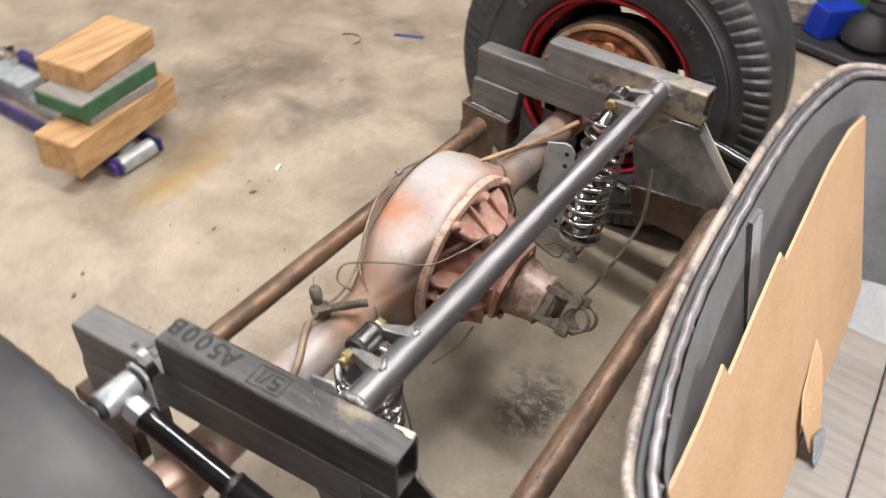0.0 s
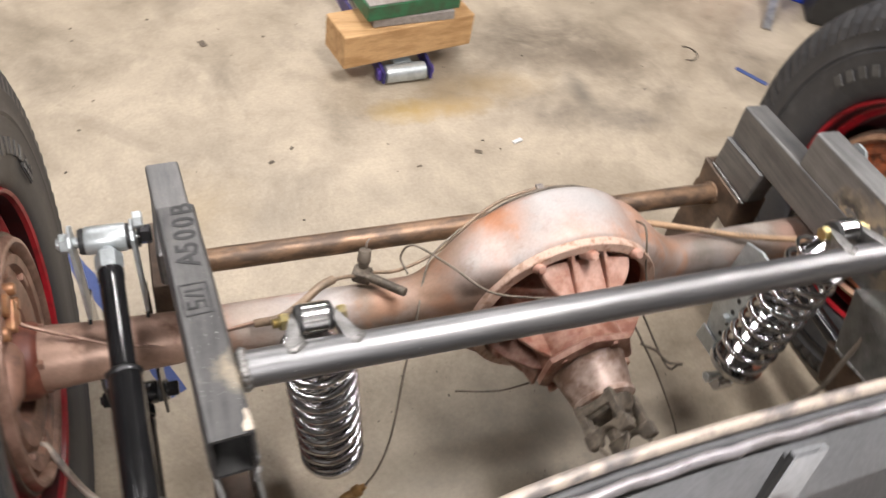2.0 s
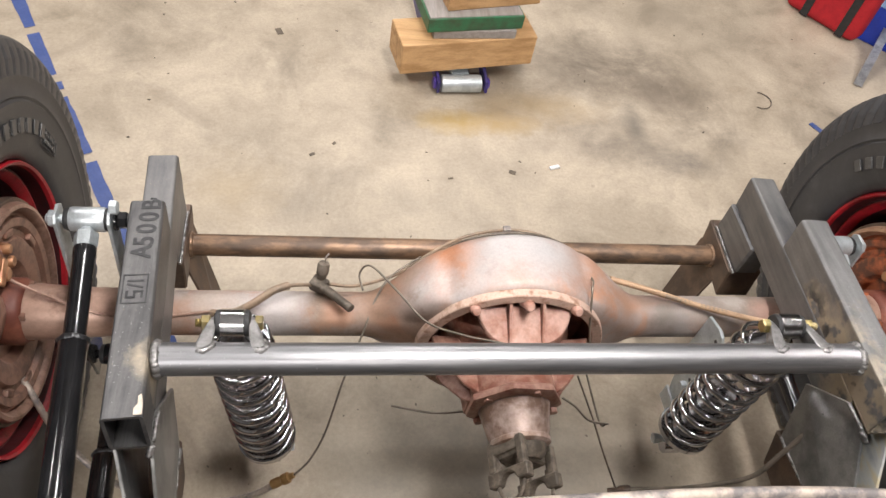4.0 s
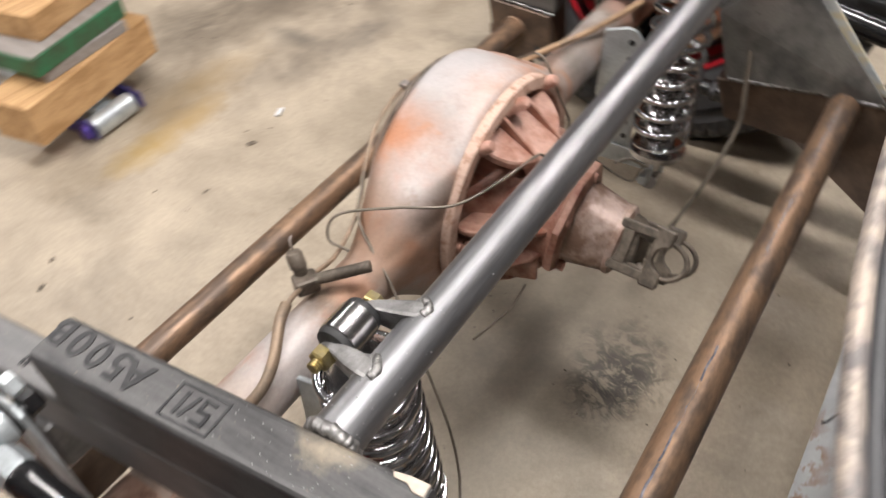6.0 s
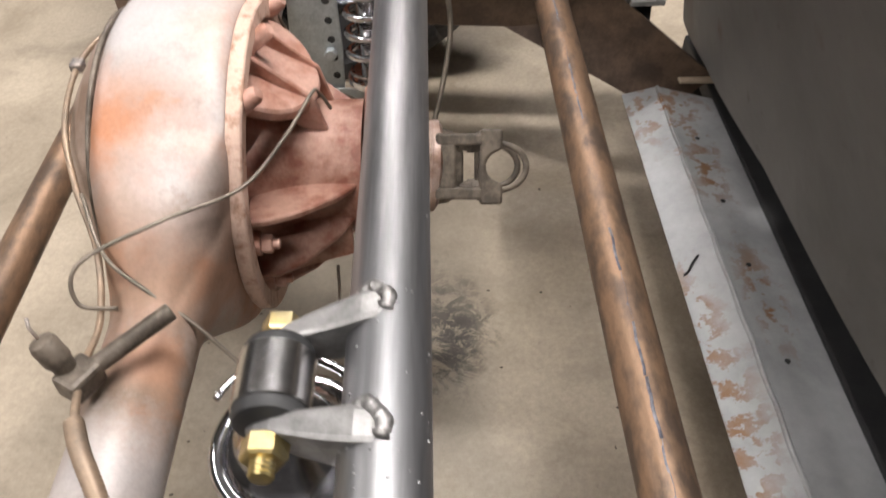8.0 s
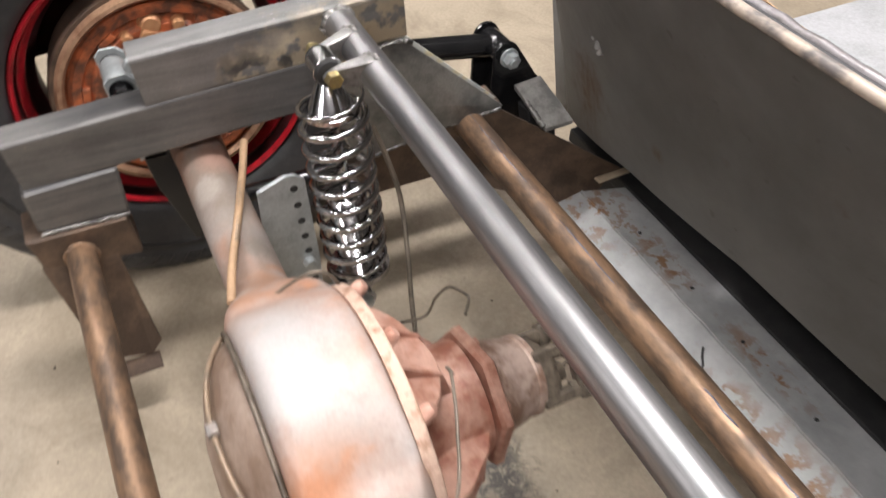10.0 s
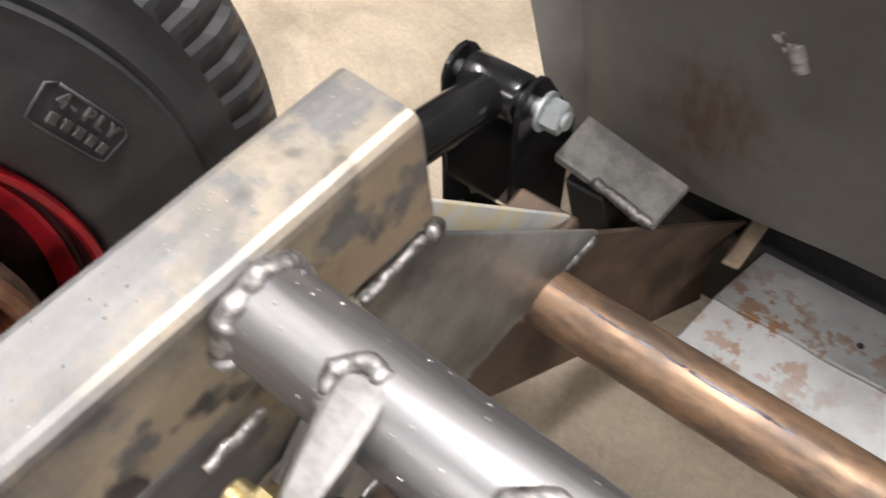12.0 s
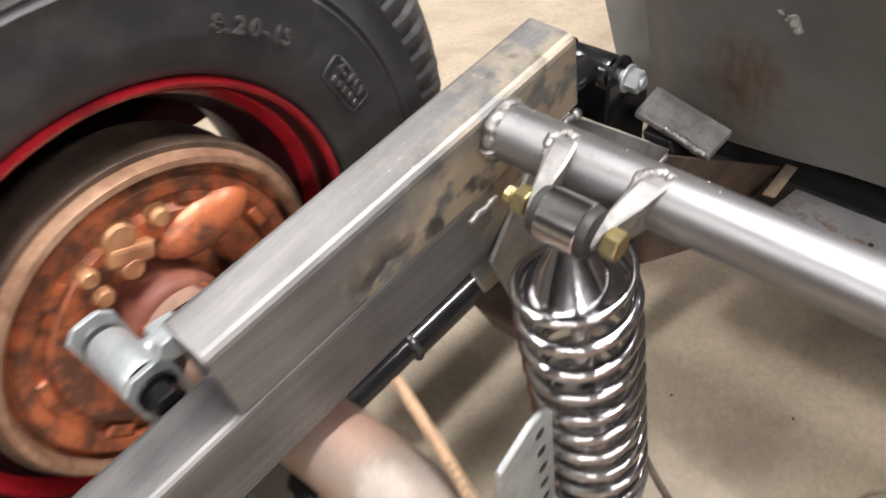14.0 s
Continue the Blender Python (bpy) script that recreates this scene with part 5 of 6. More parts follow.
EDGE_GREY = worn("ground_steel_edge", (0.42, 0.40, 0.42), (0.26, 0.24, 0.24), (0.3, 0.5), 0.55, 26, 200, bump=0.3)
part("ground_edge", prism_bm([(0.502, -0.335, 0.238), (0.485, -0.335, 0.240), (0.484, -0.400, 0.242), (0.501, -0.402, 0.240)], (0.002, 0, -0.006), 0.001), worn("ground_plate_edge", (0.50, 0.40, 0.29), (0.40, 0.31, 0.22), (0.4, 0.6), 0.1, 30, 200), chassis, "bright ground edge of the rail plate")
INNER_GREY = worn("inner_grey_paint", (0.50, 0.51, 0.53), (0.41, 0.418, 0.43), (0.4, 0.6), 0.1, 7, 140, bump=0.12)
part("rear_panel", cab_skin_bm(0.0, 0.28, 0.78, 0.003), CAB_SKIN, cab, "dull grey primered panel with rust stains")
for sc_, (a, b, c) in enumerate(((0.524, -0.2965, 0.520), (0.510, -0.2925, 0.524), (0.516, -0.297, 0.512), (0.506, -0.295, 0.514))):
    part("weld_scar", bead_bm([(a, b, c), (a - 0.006, b + 0.002, c + 0.012 - 0.024 * (sc_ % 2))], 0.0055, 40 + sc_), CAB_SKIN, cab, "lumpy painted weld scar")
part("inner_panel", cab_skin_bm(0.030, 0.28, 0.78, 0.003), INNER_GREY, cab, "smooth grey inner panel")
part("rolled_edge", sweep_bm([(x, y, 0.780) for x, y in EDGE], 0.0070, 12), EDGE_CREAM, cab, "scuffed cream rolled edge")
part("groove", sweep_bm([(x, y - 0.0125, 0.777) for x, y in EDGE], 0.0055, 8), CAB_DARK, cab)
part("inner_bead", sweep_bm([(MID + (x - MID) * 0.975, y - 0.022 + 0.0010 * math.sin(i * 1.9), 0.779 + 0.0012 * math.sin(i * 2.7)) for i, (x, y) in enumerate(EDGE)], 0.0062, 10), EDGE_GREY, cab, "ground steel inner bead")
for i in range(8, len(EDGE) - 8, 9):
    x, y = EDGE[i]
    part("tack_weld", bead_bm([(MID + (x - MID) * 0.972, y - 0.026, 0.777), (MID + (x - MID) * 0.972 + 0.009, y - 0.026, 0.777)], 0.0036, i), WELD, cab)
part("side_strip", prism_bm([(0.690, -0.416, 0.215), (0.750, -0.412, 0.215), (0.812, -0.412, 0.42), (0.875, -0.412, 0.62), (0.770, -0.412, 0.62), (0.732, -0.416, 0.42)], (0, -0.003, 0), 0.0008), CAB_SKIN, cab, "pale grey side strip")
RIB = [(0.768, 0.003), (0.70, 0.034), (0.62, 0.072), (0.54, 0.104), (0.46, 0.130), (0.38, 0.150)]


def rib_bm(x_top, x_low, width, proud):
    """A narrow strip that follows the inner panel downwards."""
    bm = bmesh.new()
    rows = []
    for z, g in RIB:
        x = x_low + (x_top - x_low) * (z - 0.38) / 0.388
        y = -0.2035 - g - proud
        rows.append([bm.verts.new(p) for p in ((x, y, z), (x + width, y, z), (x + width, y + 0.008, z), (x, y + 0.008, z))])
    for p, q in zip(rows, rows[1:]):
        for i in range(4):
            bm.faces.new((p[i], p[(i + 1) % 4], q[(i + 1) % 4], q[i]))
    bmesh.ops.recalc_face_normals(bm, faces=bm.faces[:])
    return bm


part("inner_rib", rib_bm(0.044, -0.166, 0.040, 0.0065), INNER_GREY, cab, "folded grey stiffener")
part("rib_gap", rib_bm(0.035, -0.175, 0.0088, 0.0050), BLACK_MATT, cab, "dark gap beside the stiffener")
part("cab_floor", box_bm((MID, -1.525, 0.335), (1.16, 2.25, 0.02), 0.002), INNER_GREY, cab, "grey sheet metal cab floor")


def sill_material():
    n = Nodes("light_grey_sill")
    mid = n.noise(12.0, 6, 0.65)
    fine = n.noise(160.0, 4, 0.7)
    col = n.mix(n.ramp(mid, [(0.35, 0.0), (0.65, 1.0)]), (0.29, 0.298, 0.302), (0.42, 0.428, 0.432))
    flake = n.ramp(n.noise(42.0, 5, 0.65), [(0.50, 0.0), (0.55, 1.0)])
    for p, r, st in (((-0.12, -0.258, 0.21), 0.26, (1.0, 6.0, 1.0)), ((0.44, -0.30, 0.22), 0.13, (1, 1.4, 1)), ((0.30, -0.33, 0.22), 0.08, (0.6, 2, 1)), ((0.05, -0.34, 0.22), 0.07, (0.6, 2, 1)), ((0.02, -0.25, 0.21), 0.10, (1, 4, 1)), ((0.25, -0.243, 0.16), 0.08, (0.4, 2, 1.6)), ((-0.25, -0.243, 0.16), 0.09, (0.4, 2, 1.6))):
        col = n.mix(n.math("MULTIPLY", near_mask(n, p, 0.01, r, 0.7, 34.0, st), flake), col, (0.23, 0.125, 0.06))
    return n.out(col, n.ramp(mid, [(0.3, 0.36), (0.7, 0.56)]), 0.15, n.bump(fine, 0.1, 0.0006, n.bump(mid, 0.15, 0.002)))


SILL_PAINT = sill_material()
sill = prism_bm([(0.505, -0.285, 0.150), (0.500, -0.248, 0.205), (0.490, -0.300, 0.228), (0.476, -0.392, 0.214), (0.476, -0.392, 0.209), (0.488, -0.299, 0.221), (0.494, -0.252, 0.199), (0.498, -0.289, 0.150)], (-0.93, 0, 0), 0.001)
part("sill", sill, SILL_PAINT, cab, "light grey folded sill with rust spots")
# underside made wide so that the floor below goes dark
part("underside", box_bm((MID, -1.52, 0.205), (1.18, 2.26, 0.03), 0.004), BLACK_MATT, cab, "dark cab underside, widened to shade the floor")
# added side skirts, hidden below the panel, that block light
for sx in (-1, 1):
    part("shade_skirt", box_bm((MID + sx * 0.60, -1.52, 0.19), (0.02, 2.20, 0.24), 0.004), BLACK_MATT, cab, "added dark skirt that keeps light off the floor")
# added black sheet in place of the deep shade here
part("shade_sheet", box_bm((MID, -0.47, 0.10), (1.16, 0.02, 0.19), 0.002), BLACK_MATT, cab, "added dark sheet standing in for shade under the cab")
for px_, pz_ in ((0.10, 0.2227), (0.22, 0.2227), (-0.05, 0.2227), (0.36, 0.2227)):
    part("sill_hole", rod_bm((px_, -0.335, pz_ - 0.001), (px_, -0.335, pz_ + 0.0008), 0.0035, 10, 0.0002), BLACK_MATT, cab, "small dark hole")
solo("wire_scrap", sweep_bm(smooth_points([(0.120, -0.276, 0.2195), (0.108, -0.266, 0.2150), (0.098, -0.260, 0.2125), (0.094, -0.254, 0.2100)], 6), 0.0016, 6), BLACK_MATT, "short bent black wire scrap on the sill", "wire")
part("sill_ridge", sweep_bm([(0.489 - 0.0186 * i, -0.300 + 0.0008 * math.sin(i * 1.3), 0.2275) for i in range(50)], 0.0030, 6), SILL_PAINT, cab)
part("under_beam", box_bm((MID, -0.50, 0.17), (0.98, 0.05, 0.15), 0.004), CAB_DARK, cab, "dark cross beam under the cab")

# cardboard, boards
CARD_EDGE = [(-0.52, 0.0), (-0.30, 0.004), (-0.22, 0.012), (-0.205, -0.004), (-0.10, 0.002), (0.03, 0.008), (0.05, -0.006), (0.20, 0.0), (0.30, 0.006), (0.44, 0.004), (0.56, -0.012)]


def card_point(x, f):
    """f: 0 at the top, 1 at the foot of the leaning sheet."""
    return Vector((x, -0.262 - 0.014 * abs(x - 0.1) - 0.165 * f, 0.742 - 0.385 * f))


top = [card_point(x, -4.0 * dz) for x, dz in CARD_EDGE]
low = [card_point(x, f) for x, f in ((0.56, 0.95), (0.33, 1.0), (0.285, 0.99), (0.262, 0.95), (0.25, 0.97), (0.222, 0.74), (0.205, 0.64), (0.16, 0.73), (0.11, 0.86), (0.08, 1.0), (-0.20, 1.0), (-0.52, 1.0))]
solo("cardboard_sheet", prism_bm(top + low, (0, -0.004, -0.0015), 0.0), CARD, "torn brown cardboard sheet leaning inside the cab", "cardboard")
flap = prism_bm([card_point(x, f) + Vector((0, -d, 0.4 * d)) for x, f, d in ((0.206, 0.64, 0.003), (0.196, 0.70, 0.012), (0.15, 0.83, 0.022), (0.105, 0.97, 0.026), (0.075, 0.95, 0.020), (0.07, 0.80, 0.012), (0.10, 0.73, 0.007), (0.16, 0.67, 0.005))], (0, -0.003, -0.001), 0.0)
solo("foil_scrap", prism_bm([card_point(x, f) + Vector((0, -d, 0)) for x, f, d in ((0.085, 0.86, 0.030), (0.135, 0.90, 0.034), (0.15, 0.98, 0.030), (0.12, 1.02, 0.036), (0.075, 1.0, 0.032), (0.06, 0.93, 0.034))], (0, -0.004, -0.003), 0.0), worn("crumpled_foil", (0.62, 0.68, 0.76), (0.45, 0.50, 0.58), (0.2, 0.4), 0.6, 60, 200, bump=0.9), "crumpled pale blue foil behind the cardboard flap", "foil")
solo("cardboard_flap", flap, CARD, "torn loose flap of brown cardboard", "cardboard")
plank_mesh = None
for i in range(5):
    solo("floor_plank", box_bm((-0.02 - 0.02 * (i % 2), -0.47 - 0.093 * i, 0.356), (0.92, 0.088, 0.018), 0.0025), TIMBER_GREY, "weathered grey plank on the cab floor", "plank", "cab floor planks")

# ---- brake lines, hoses and wires ----
line1 = thing("brake_line", (DX, AY, AZ + 0.1), "tan steel brake line clipped over the housing", "brake line")
pts = [(-0.215, 0.335, 0.450), (-0.16, 0.342, 0.436), (-0.09, 0.362, 0.445), (-0.03, 0.392, 0.468), (0.03, 0.412, 0.492), (0.103, 0.418, 0.506), (0.165, 0.408, 0.505), (0.215, 0.386, 0.490), (0.255, 0.360, 0.462), (0.31, 0.345, 0.447)]
part("pipe", sweep_bm(smooth_points(pts, 8), 0.0030, 8), HOSE, line1)
part("clip", box_bm((0.103, 0.418, 0.507), (0.014, 0.012, 0.010), 0.002), EDGE_CREAM, line1, "pale line clip")
part("conduit", sweep_bm(smooth_points([(0.30, 0.355, 0.450), (0.36, 0.338, 0.446), (0.45, 0.305, 0.444), (0.53, 0.275, 0.450), (0.585, 0.256, 0.456)], 24), 0.0052, 10, 0.12), worn("ochre_conduit", (0.50, 0.33, 0.20), (0.36, 0.23, 0.14), (0.45, 0.65), 0.1, 30, 200), line1, "ochre ribbed conduit")
part("conduit_tip", sweep_bm([(0.40, 0.322, 0.4455), (0.45, 0.305, 0.4445), (0.53, 0.275, 0.4505)], 0.0045, 8), HOSE, line1)

tee = thing("brake_tee", (-0.235, 0.335, 0.43), "greasy brass brake tee on the axle tube", "pipe fitting")
part("block", box_bm((-0.225, 0.335, 0.447), (0.030, 0.024, 0.022), 0.004, pose(0, 0, 0, 0, 0, -30)), GREASE, tee)
part("arm", rod_bm((-0.225, 0.335, 0.449), (-0.172, 0.276, 0.462), 0.0075, 14), GREASE, tee)
part("stub", lathe_bm([(0.0, 0.0), (0.008, 0.0), (0.009, 0.012), (0.0105, 0.014), (0.0105, 0.03), (0.009, 0.034), (0.0, 0.036)], (-0.222, 0.342, 0.452), (0.12, 0.35, 0.9), 16), GREASE, tee)
part("cable_tip", sweep_bm([(-0.216, 0.356, 0.484), (-0.214, 0.360, 0.494), (-0.210, 0.361, 0.500)], 0.0015, 6), EDGE_CREAM, tee)
flex = thing("flex_hose", (-0.30, 0.3, 0.43), "ribbed tan flexible brake hose along the axle tube", "hose")
part("hose", sweep_bm(smooth_points([(-0.275, 0.318, 0.468), (-0.30, 0.305, 0.470), (-0.335, 0.285, 0.458), (-0.365, 0.278, 0.445), (-0.40, 0.282, 0.436)], 26), 0.0062, 10, 0.14), HOSE, flex)
part("pipe", sweep_bm(smooth_points([(-0.235, 0.333, 0.448), (-0.255, 0.325, 0.460), (-0.277, 0.317, 0.468)], 8), 0.0032, 8), HOSE, flex)
pipe_a = thing("brake_pipe", (-0.6, AY, 0.43), "thin copper brake pipe along the axle tube", "brake line")
part("pipe", sweep_bm(smooth_points([(-0.38, 0.29, 0.432), (-0.44, 0.288, 0.424), (-0.52, 0.283, 0.415), (-0.58, 0.285, 0.430), (-0.64, 0.30, 0.447), (-0.69, 0.315, 0.462), (-0.715, 0.325, 0.47)], 8), 0.0028, 8), COPPER, pipe_a)

loose = [
    ("loose_wire", [(-0.150, 0.330, 0.438), (-0.156, 0.356, 0.452), (-0.138, 0.352, 0.480), (-0.096, 0.296, 0.486), (-0.050, 0.238, 0.482), (0.01, 0.206, 0.492), (0.063, 0.186, 0.503), (0.082, 0.182, 0.492), (0.086, 0.172, 0.47)], "thin dull wire looped over the axle"),
    ("loose_wire", [(-0.05, 0.378, 0.475), (-0.103, 0.350, 0.452), (-0.13, 0.310, 0.435), (-0.148, 0.268, 0.407), (-0.180, 0.207, 0.349), (-0.209, 0.147, 0.270), (-0.235, 0.115, 0.225), (-0.262, 0.096, 0.206)], "thin dull wire hanging down to a brass fitting"),
    ("loose_wire", [(0.245, 0.355, 0.470), (0.235, 0.30, 0.52), (0.22, 0.262, 0.54), (0.228, 0.235, 0.48), (0.24, 0.22, 0.42), (0.236, 0.26, 0.36), (0.25, 0.31, 0.345)], "thin dull wire tied round the housing"),
    ("loose_wire", [(0.262, 0.365, 0.455), (0.262, 0.345, 0.452), (0.268, 0.30, 0.43), (0.264, 0.28, 0.39), (0.262, 0.30, 0.352)], "thin dull wire tied round the axle tube"),
    ("loose_wire", [(0.235, 0.21, 0.40), (0.262, 0.125, 0.345), (0.262, 0.105, 0.375), (0.250, 0.092, 0.402), (0.212, 0.088, 0.425), (0.185, 0.100, 0.450), (0.165, 0.115, 0.452)], "thin dull wire in an open loop"),
    ("loose_wire", [(0.235, 0.205, 0.36), (0.27, 0.15, 0.30), (0.30, 0.11, 0.24), (0.335, 0.09, 0.17), (0.355, 0.085, 0.13), (0.372, 0.082, 0.120)], "thin dull wire running down to the hose"),
    ("loose_wire", [(-0.095, 0.18, 0.30), (-0.02, 0.17, 0.29), (0.04, 0.175, 0.285)], "thin pale wire under the differential"),
]
for name, p, lab in loose:
    solo(name, sweep_bm(smooth_points(p, 10), 0.0019, 7), WIRE, lab, "wire", "loose wires")
hose_b = thing("braided_hose", (0.37, 0.08, 0.11), "armoured brake hose hanging from the frame to the yoke", "hose")
part("hose", sweep_bm(smooth_points([(0.590, 0.06, 0.43), (0.565, 0.045, 0.37), (0.541, 0.034, 0.303), (0.49, 0.045, 0.235), (0.43, 0.065, 0.170), (0.379, 0.080, 0.134)], 26), 0.0040, 10, 0.16), WIRE, hose_b)
part("fitting", lathe_bm([(0.0, 0), (0.007, 0), (0.009, 0.006), (0.009, 0.02), (0.006, 0.026), (0.006, 0.045), (0.0, 0.045)], (0.382, 0.079, 0.135), (-0.9, 0.1, -0.4), 14), RUST, hose_b)
hose_a = thing("armoured_hose", (-0.35, 0.09, 0.1), "armoured brake hose with a brass fitting beside the frame", "hose")
part("fitting", lathe_bm([(0.0, 0), (0.005, 0), (0.006, 0.008), (0.010, 0.010), (0.010, 0.022), (0.007, 0.024), (0.009, 0.030), (0.009, 0.044), (0.006, 0.046), (0.0, 0.046)], (-0.262, 0.096, 0.206), (-0.75, -0.15, -0.45), 14), worn("dull_brass", (0.45, 0.28, 0.12), (0.34, 0.20, 0.09), (0.35, 0.55), 0.8, 40, 200), hose_a, "dull brass union")
part("guide", lathe_bm([(0.0, 0.0), (0.026, 0.0), (0.026, 0.012), (0.019, 0.018), (0.017, 0.034), (0.010, 0.040), (0.0, 0.040)], (-0.762, 0.285, 0.300), (0.75, -0.55, -0.2), 20), BRAKE_DULL, hose_a, "rusty cable guide")
part("hose", sweep_bm(smooth_points([(-0.292, 0.090, 0.186), (-0.33, 0.085, 0.150), (-0.38, 0.088, 0.115), (-0.454, 0.097, 0.090), (-0.52, 0.10, 0.10), (-0.60, 0.13, 0.15), (-0.672, 0.185, 0.205), (-0.715, 0.240, 0.270), (-0.740, 0.268, 0.294)], 30), 0.0052, 10, 0.16), EDGE_CREAM, hose_a, "pale coiled armour")

# ---- floor clutter ----
ang = 12.0
beam = solo("timber_beam", box_bm((0.190, 1.470, 0.121), (0.42, 0.13, 0.102), 0.004, pose(0, 0, 0, 0, 0, ang)), TIMBER, "yellow pine timber beam lying across a floor jack", "timber")
solo("grey_board", box_bm((0.205, 1.478, 0.186), (0.25, 0.12, 0.028), 0.003, pose(0, 0, 0, 0, 0, 6)), TIMBER_GREY, "grey weathered board under a green one", "timber")
gb = thing("green_board", (0.250, 1.54, 0.205), "wooden board with green painted edges in the stack", "timber")
part("board", box_bm((0.195, 1.500, 0.222), (0.29, 0.165, 0.044), 0.003, pose(0, 0, 0, 0, 0, 10)), GREEN, gb)
part("top_face", box_bm((0.195, 1.500, 0.2452), (0.28, 0.155, 0.003), 0.001, pose(0, 0, 0, 0, 0, 10)), TIMBER_GREY, gb, "worn bare top")
solo("timber_block", box_bm((0.245, 1.545, 0.278), (0.29, 0.155, 0.062), 0.004, pose(0, 0, 0, 0, 0, 14)), TIMBER, "tan timber offcut on top of the stack", "timber")


def floor_jack(x, y, rz):
    m = pose(x, y, 0, 0, 0, rz)
    d = thing("floor_jack", (x, y, 0), "low purple floor jack with bright steel rollers", "jack")

    def add(name, bm, mat, label=""):
        bm.transform(m)
        return part(name, bm, mat, d, label)
    add("roller", lathe_bm([(0.0, 0.0), (0.012, 0.0), (0.026, 0.004), (0.027, 0.008), (0.027, 0.122), (0.026, 0.126), (0.012, 0.13), (0.0, 0.13)], (-0.065, 0, 0.028), (1, 0, 0), 28), ZINC, "bright steel front roller")
    for sx in (-1, 1):
        add("side_plate", prism_bm([(sx * 0.07, -0.030, 0.016), (sx * 0.07, -0.026, 0.052), (sx * 0.07, 0.06, 0.062), (sx * 0.085, 0.34, 0.085), (sx * 0.095, 0.56, 0.11), (sx * 0.095, 0.66, 0.10), (sx * 0.095, 0.66, 0.05), (sx * 0.085, 0.34, 0.03), (sx * 0.07, 0.03, 0.018)], (sx * 0.008, 0, 0), 0.0), PURPLE, "dark purple side plate")
        add("axle_cap", lathe_bm([(0, 0), (0.018, 0), (0.02, 0.004), (0.016, 0.010), (0, 0.012)], (sx * 0.077, 0, 0.030), (sx, 0, 0), 18), worn("violet_anodised", (0.16, 0.10, 0.55), (0.12, 0.08, 0.4), (0.2, 0.4), 0.6), "violet axle cap")
        add("rear_caster", lathe_bm([(0, 0), (0.030, 0), (0.033, 0.004), (0.033, 0.024), (0.030, 0.028), (0, 0.028)], (sx * 0.125 - 0.014, 0.60, 0.0335), (1, 0, 0), 22), ZINC, "bright rear caster wheel")
        add("caster_fork", box_bm((sx * 0.122, 0.60, 0.075), (0.045, 0.05, 0.03), 0.006), PURPLE)
    add("lifting_arm", prism_bm([(-0.028, 0.02, 0.045), (-0.028, 0.10, 0.066), (-0.028, 0.50, 0.085), (-0.028, 0.50, 0.05), (-0.028, 0.04, 0.03)], (0.056, 0, 0), 0.003), ZINC, "pale lifting arm")
    add("cross_bar", rod_bm((-0.07, 0.075, 0.045), (0.07, 0.075, 0.045), 0.011, 16), ZINC)
    add("saddle", lathe_bm([(0, 0.0), (0.045, 0.0), (0.05, 0.004), (0.05, 0.012), (0.0, 0.012)], (0.0, 0.075, 0.058), (0, 0, 1), 28), ZINC)
    add("hydraulic_unit", box_bm((0, 0.47, 0.10), (0.09, 0.16, 0.06), 0.012), ZINC, "greasy pump unit")
    add("release_valve", lathe_bm([(0, 0), (0.012, 0), (0.012, 0.05), (0.008, 0.06), (0, 0.06)], (0.03, 0.50, 0.125), (0, 0, 1), 16), CHROME)
    for sx in (-1, 1):
        add("handle_yoke", prism_bm([(sx * 0.055, 0.56, 0.10), (sx * 0.055, 0.66, 0.10), (sx * 0.030, 0.72, 0.22), (sx * 0.030, 0.67, 0.22)], (sx * 0.012, 0, 0), 0.003), EDGE_CREAM, "pale cast handle yoke")
    add("handle_socket", lathe_bm([(0.020, 0.0), (0.028, 0.0), (0.028, 0.14), (0.020, 0.14), (0.020, 0.0)], (0, 0.66, 0.15), (0, 0.42, 0.9), 22), EDGE_CREAM, "pale handle socket")
    add("yoke_bridge", box_bm((0, 0.60, 0.112), (0.13, 0.035, 0.03), 0.006), EDGE_CREAM)
    return d


floor_jack(0.19, 1.390, 4)

bag = thing("tool_bag", (1.66, 1.98, 0), "red fabric tool bag with black straps", "tool bag")
bm_ = box_bm((0, 0, 0.13), (0.30, 0.17, 0.26), 0.03, None, 4)
bm_.transform(pose(1.66, 1.93, 0, 0, 0, -52))
part("body", bm_, RED_CLOTH, bag)
for o in (-0.06, 0.09):
    b = box_bm((o, -0.087, 0.13), (0.03, 0.004, 0.25), 0.001)
    b.transform(pose(1.66, 1.93, 0, 0, 0, -52))
    part("strap", b, BLACK_MATT, bag, "black webbing strap")
b = box_bm((-0.005, -0.0875, 0.17), (0.14, 0.004, 0.045), 0.001)
b.transform(pose(1.66, 1.93, 0, 0, 0, -52))
patch = part("patch", b, BLACK_MATT, bag, "black patch with a white bar")
b = box_bm((-0.005, -0.0905, 0.17), (0.11, 0.002, 0.022), 0.0005)
b.transform(pose(1.66, 1.93, 0, 0, 0, -52))
part("bar", b, WHITE, patch)
case = thing("tool_case", (1.82, 1.72, 0), "blue plastic tool case standing on edge", "tool case")
b = box_bm((0, 0, 0.14), (0.32, 0.07, 0.28), 0.008)
b.transform(pose(1.83, 1.76, 0, 0, 0, -42))
part("shell", b, BLUE, case)
b = box_bm((0.0, -0.037, 0.16), (0.20, 0.004, 0.03), 0.002)
b.transform(pose(1.83, 1.76, 0, 0, 0, -42))
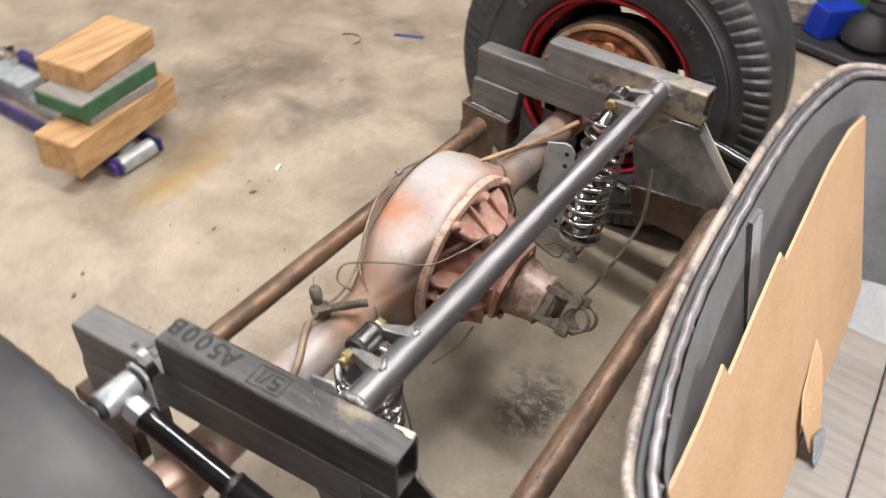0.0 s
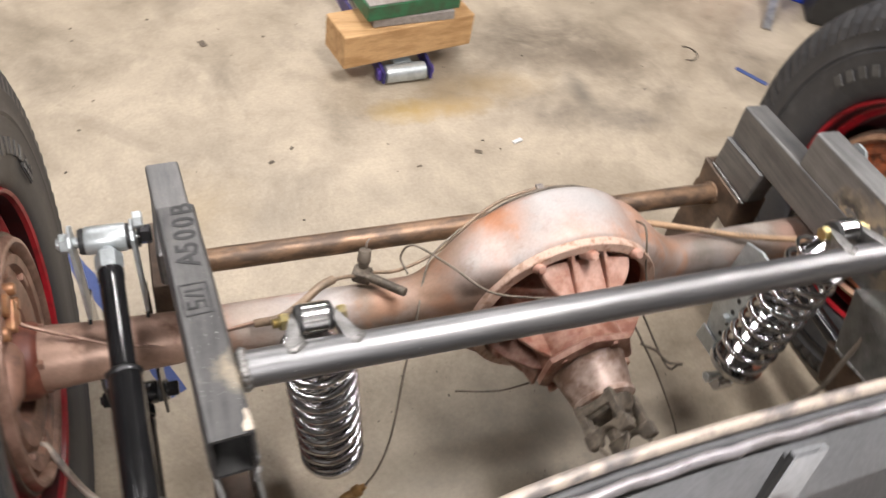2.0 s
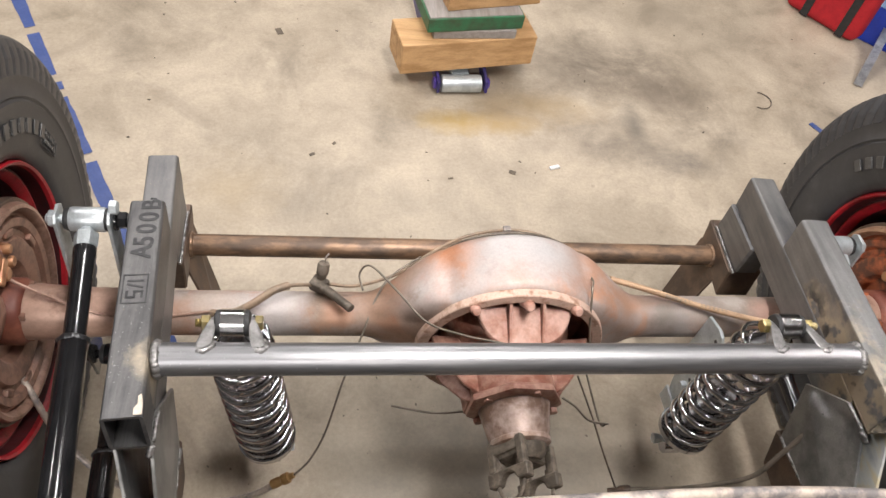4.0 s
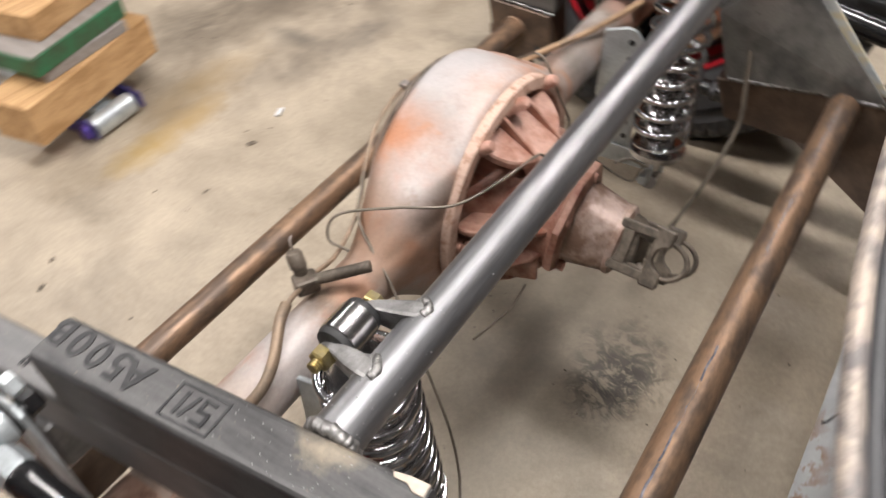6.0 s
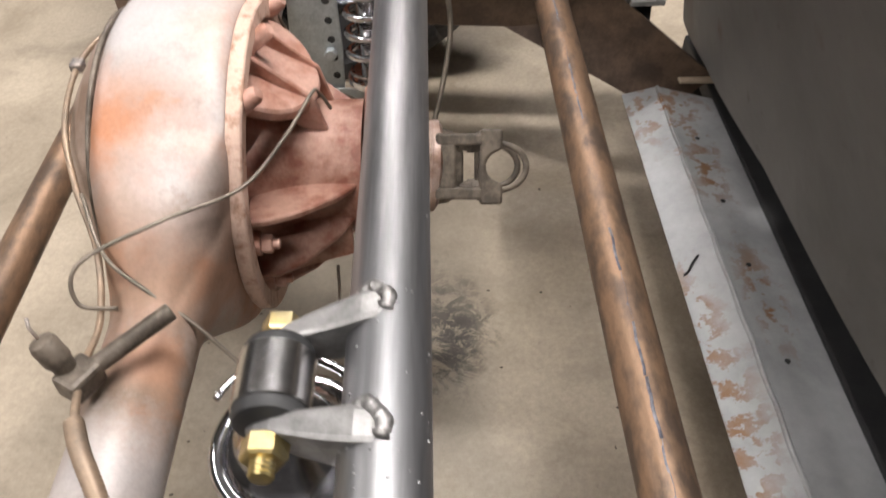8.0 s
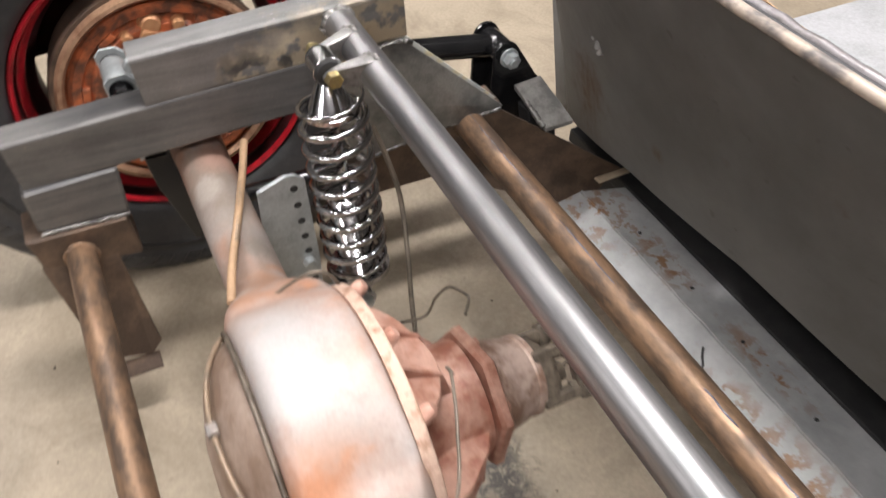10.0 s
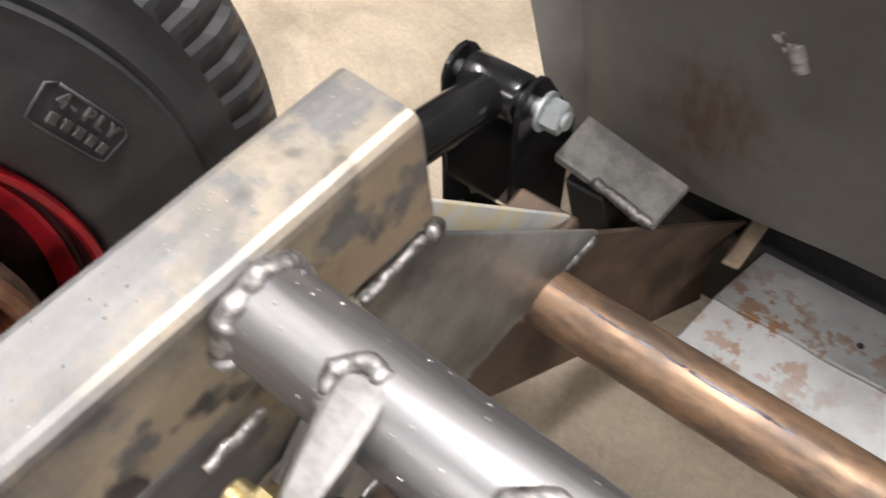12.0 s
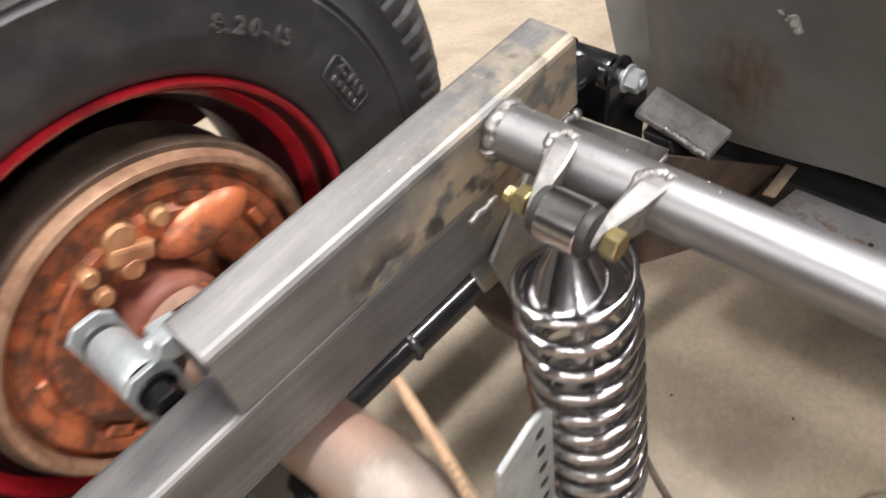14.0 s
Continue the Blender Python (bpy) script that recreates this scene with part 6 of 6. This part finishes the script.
part("wrench_print", b, worn("pale_blue_print", (0.35, 0.55, 0.85), (0.3, 0.5, 0.8), (0.4, 0.6)), case, "pale blue printed bar")
solo("steel_bar", box_bm((1.705, 1.655, 0.047), (0.34, 0.030, 0.006), 0.001, pose(0, 0, 0, 0, -14, 52)), STEEL, "grey flat steel bar leaning beside the case", "metal bar")
solo("black_case", box_bm((1.98, 1.58, 0.10), (0.28, 0.22, 0.20), 0.012, pose(0, 0, 0, 0, 0, -30)), BLACK_MATT, "black plastic case on the floor", "tool case")
crate = thing("parts_tray", (2.75, 0.05, 0), "shallow black tray with a blue box and odds in it", "tray")
tray = joined(prism_bm([(2.36, -0.30, 0), (3.16, -0.30, 0), (3.16, 0.42, 0), (2.46, 0.42, 0)], (0, 0, 0.012), 0.004), sweep_bm([(2.36, -0.30, 0.03), (3.16, -0.30, 0.03), (3.16, 0.42, 0.03), (2.46, 0.42, 0.03), (2.36, -0.30, 0.03)], 0.018, 8))
part("tray", tray, BLACK_MATT, crate)
solo("blue_box", box_bm((2.66, -0.02, 0.075), (0.20, 0.10, 0.125), 0.006, pose(0, 0, 0, 0, 0, -35)), BLUE, "bright blue cardboard box on a black tray", "box")
solo("cream_box", box_bm((2.74, 0.16, 0.062), (0.22, 0.13, 0.10), 0.006, pose(0, 0, 0, 0, 0, 20)), EDGE_CREAM, "cream cardboard box on a black tray", "box")
solo("black_bag", lathe_bm([(0.0, 0.0), (0.08, 0.0), (0.11, 0.03), (0.095, 0.10), (0.045, 0.15), (0.05, 0.17), (0.0, 0.172)], (2.64, -0.17, 0.012), (0, 0, 1), 24), BLACK_MATT, "black bag on a tray", "bag")
solo("green_case", box_bm((2.96, 0.02, 0.092), (0.26, 0.22, 0.16), 0.01, pose(0, 0, 0, 0, 0, 10)), GREEN, "dark green case on a black tray", "tool case")
solo("white_sheet", box_bm((2.36, -0.42, 0.004), (0.30, 0.12, 0.006), 0.001, pose(0, 0, 0, 0, 0, 20)), WHITE, "white sheet lying on the floor", "paper")
solo("yellow_strap", sweep_bm(smooth_points([(2.40, 0.55, 0.03), (2.50, 0.44, 0.10), (2.62, 0.34, 0.10), (2.74, 0.30, 0.03)], 8), 0.014, 8), worn("yellow_plastic", (0.70, 0.52, 0.02), (0.6, 0.44, 0.02), (0.35, 0.5)), "yellow plastic strap over the tray's edge", "strap")
# marks and litter on the floor
stripe = bmesh.new()
p0, p1 = Vector((-1.42, 2.26, 0.002)), Vector((-0.535, 0.455, 0.002))
nrm = (p1 - p0).cross(Vector((0, 0, 1))).normalized() * 0.017
rnd = random.Random(5)
prev = None
for i in range(61):
    c = p0.lerp(p1, i / 60)
    w = 1 + rnd.uniform(-0.12, 0.12)
    cur = (stripe.verts.new(c + nrm * w), stripe.verts.new(c - nrm * w))
    if prev and rnd.random() > 0.04:
        stripe.faces.new((prev[0], cur[0], cur[1], prev[1]))
    prev = cur
tagged(part("floor_stripe", stripe, TAPE, None), "worn blue painted stripe on the concrete", "floor marking", kind="structure")
solo("tape_strip", box_bm((1.375, 1.272, 0.0015), (0.115, 0.018, 0.003), 0.0005, pose(0, 0, 0, 0, 0, -58)), TAPE, "short strip of blue tape on the floor", "tape")
solo("paper_scrap", box_bm((0.437, 1.074, 0.003), (0.032, 0.012, 0.006), 0.002, pose(0, 0, 0, 0, 0, 20)), WHITE, "small white paper scrap on the floor", "litter")
solo("black_ring", sweep_bm(ring_line((1.20, 1.42, 0.003), (0, 0, 1), 0.040, 22, 60, 260), 0.0018, 6), GREASE, "broken black rubber ring on the floor", "litter")
litter = bmesh.new()
for x, y, ln, a in [(0.13, 1.018, 0.014, 10), (-0.19, 1.136, 0.012, 50), (-0.363, 1.625, 0.03, 110), (0.31, 1.05, 0.02, -20), (-0.25, 1.09, 0.016, 30)] + [(rnd.uniform(-1.1, 1.6), rnd.uniform(0.6, 2.4), rnd.uniform(0.002, 0.008), rnd.uniform(0, 180)) for _ in range(60)] + [(rnd.uniform(-0.45, 0.55), rnd.uniform(-0.22, 0.5), rnd.uniform(0.0015, 0.005), rnd.uniform(0, 180)) for _ in range(70)]:
    b = box_bm((0, 0, 0), (ln, ln * rnd.uniform(0.25, 0.7), 0.0016), 0, pose(x, y, 0.001, 0, 0, a))
    me_ = bpy.data.meshes.new("tmp")
    b.to_mesh(me_)
    litter.from_mesh(me_)
    b.free()
    bpy.data.meshes.remove(me_)
solo("floor_litter", litter, worn("dark_crumbs", (0.07, 0.055, 0.04), (0.14, 0.11, 0.08), (0.6, 0.8)), "dark crumbs and flakes on the concrete", "litter", kind="stuff")
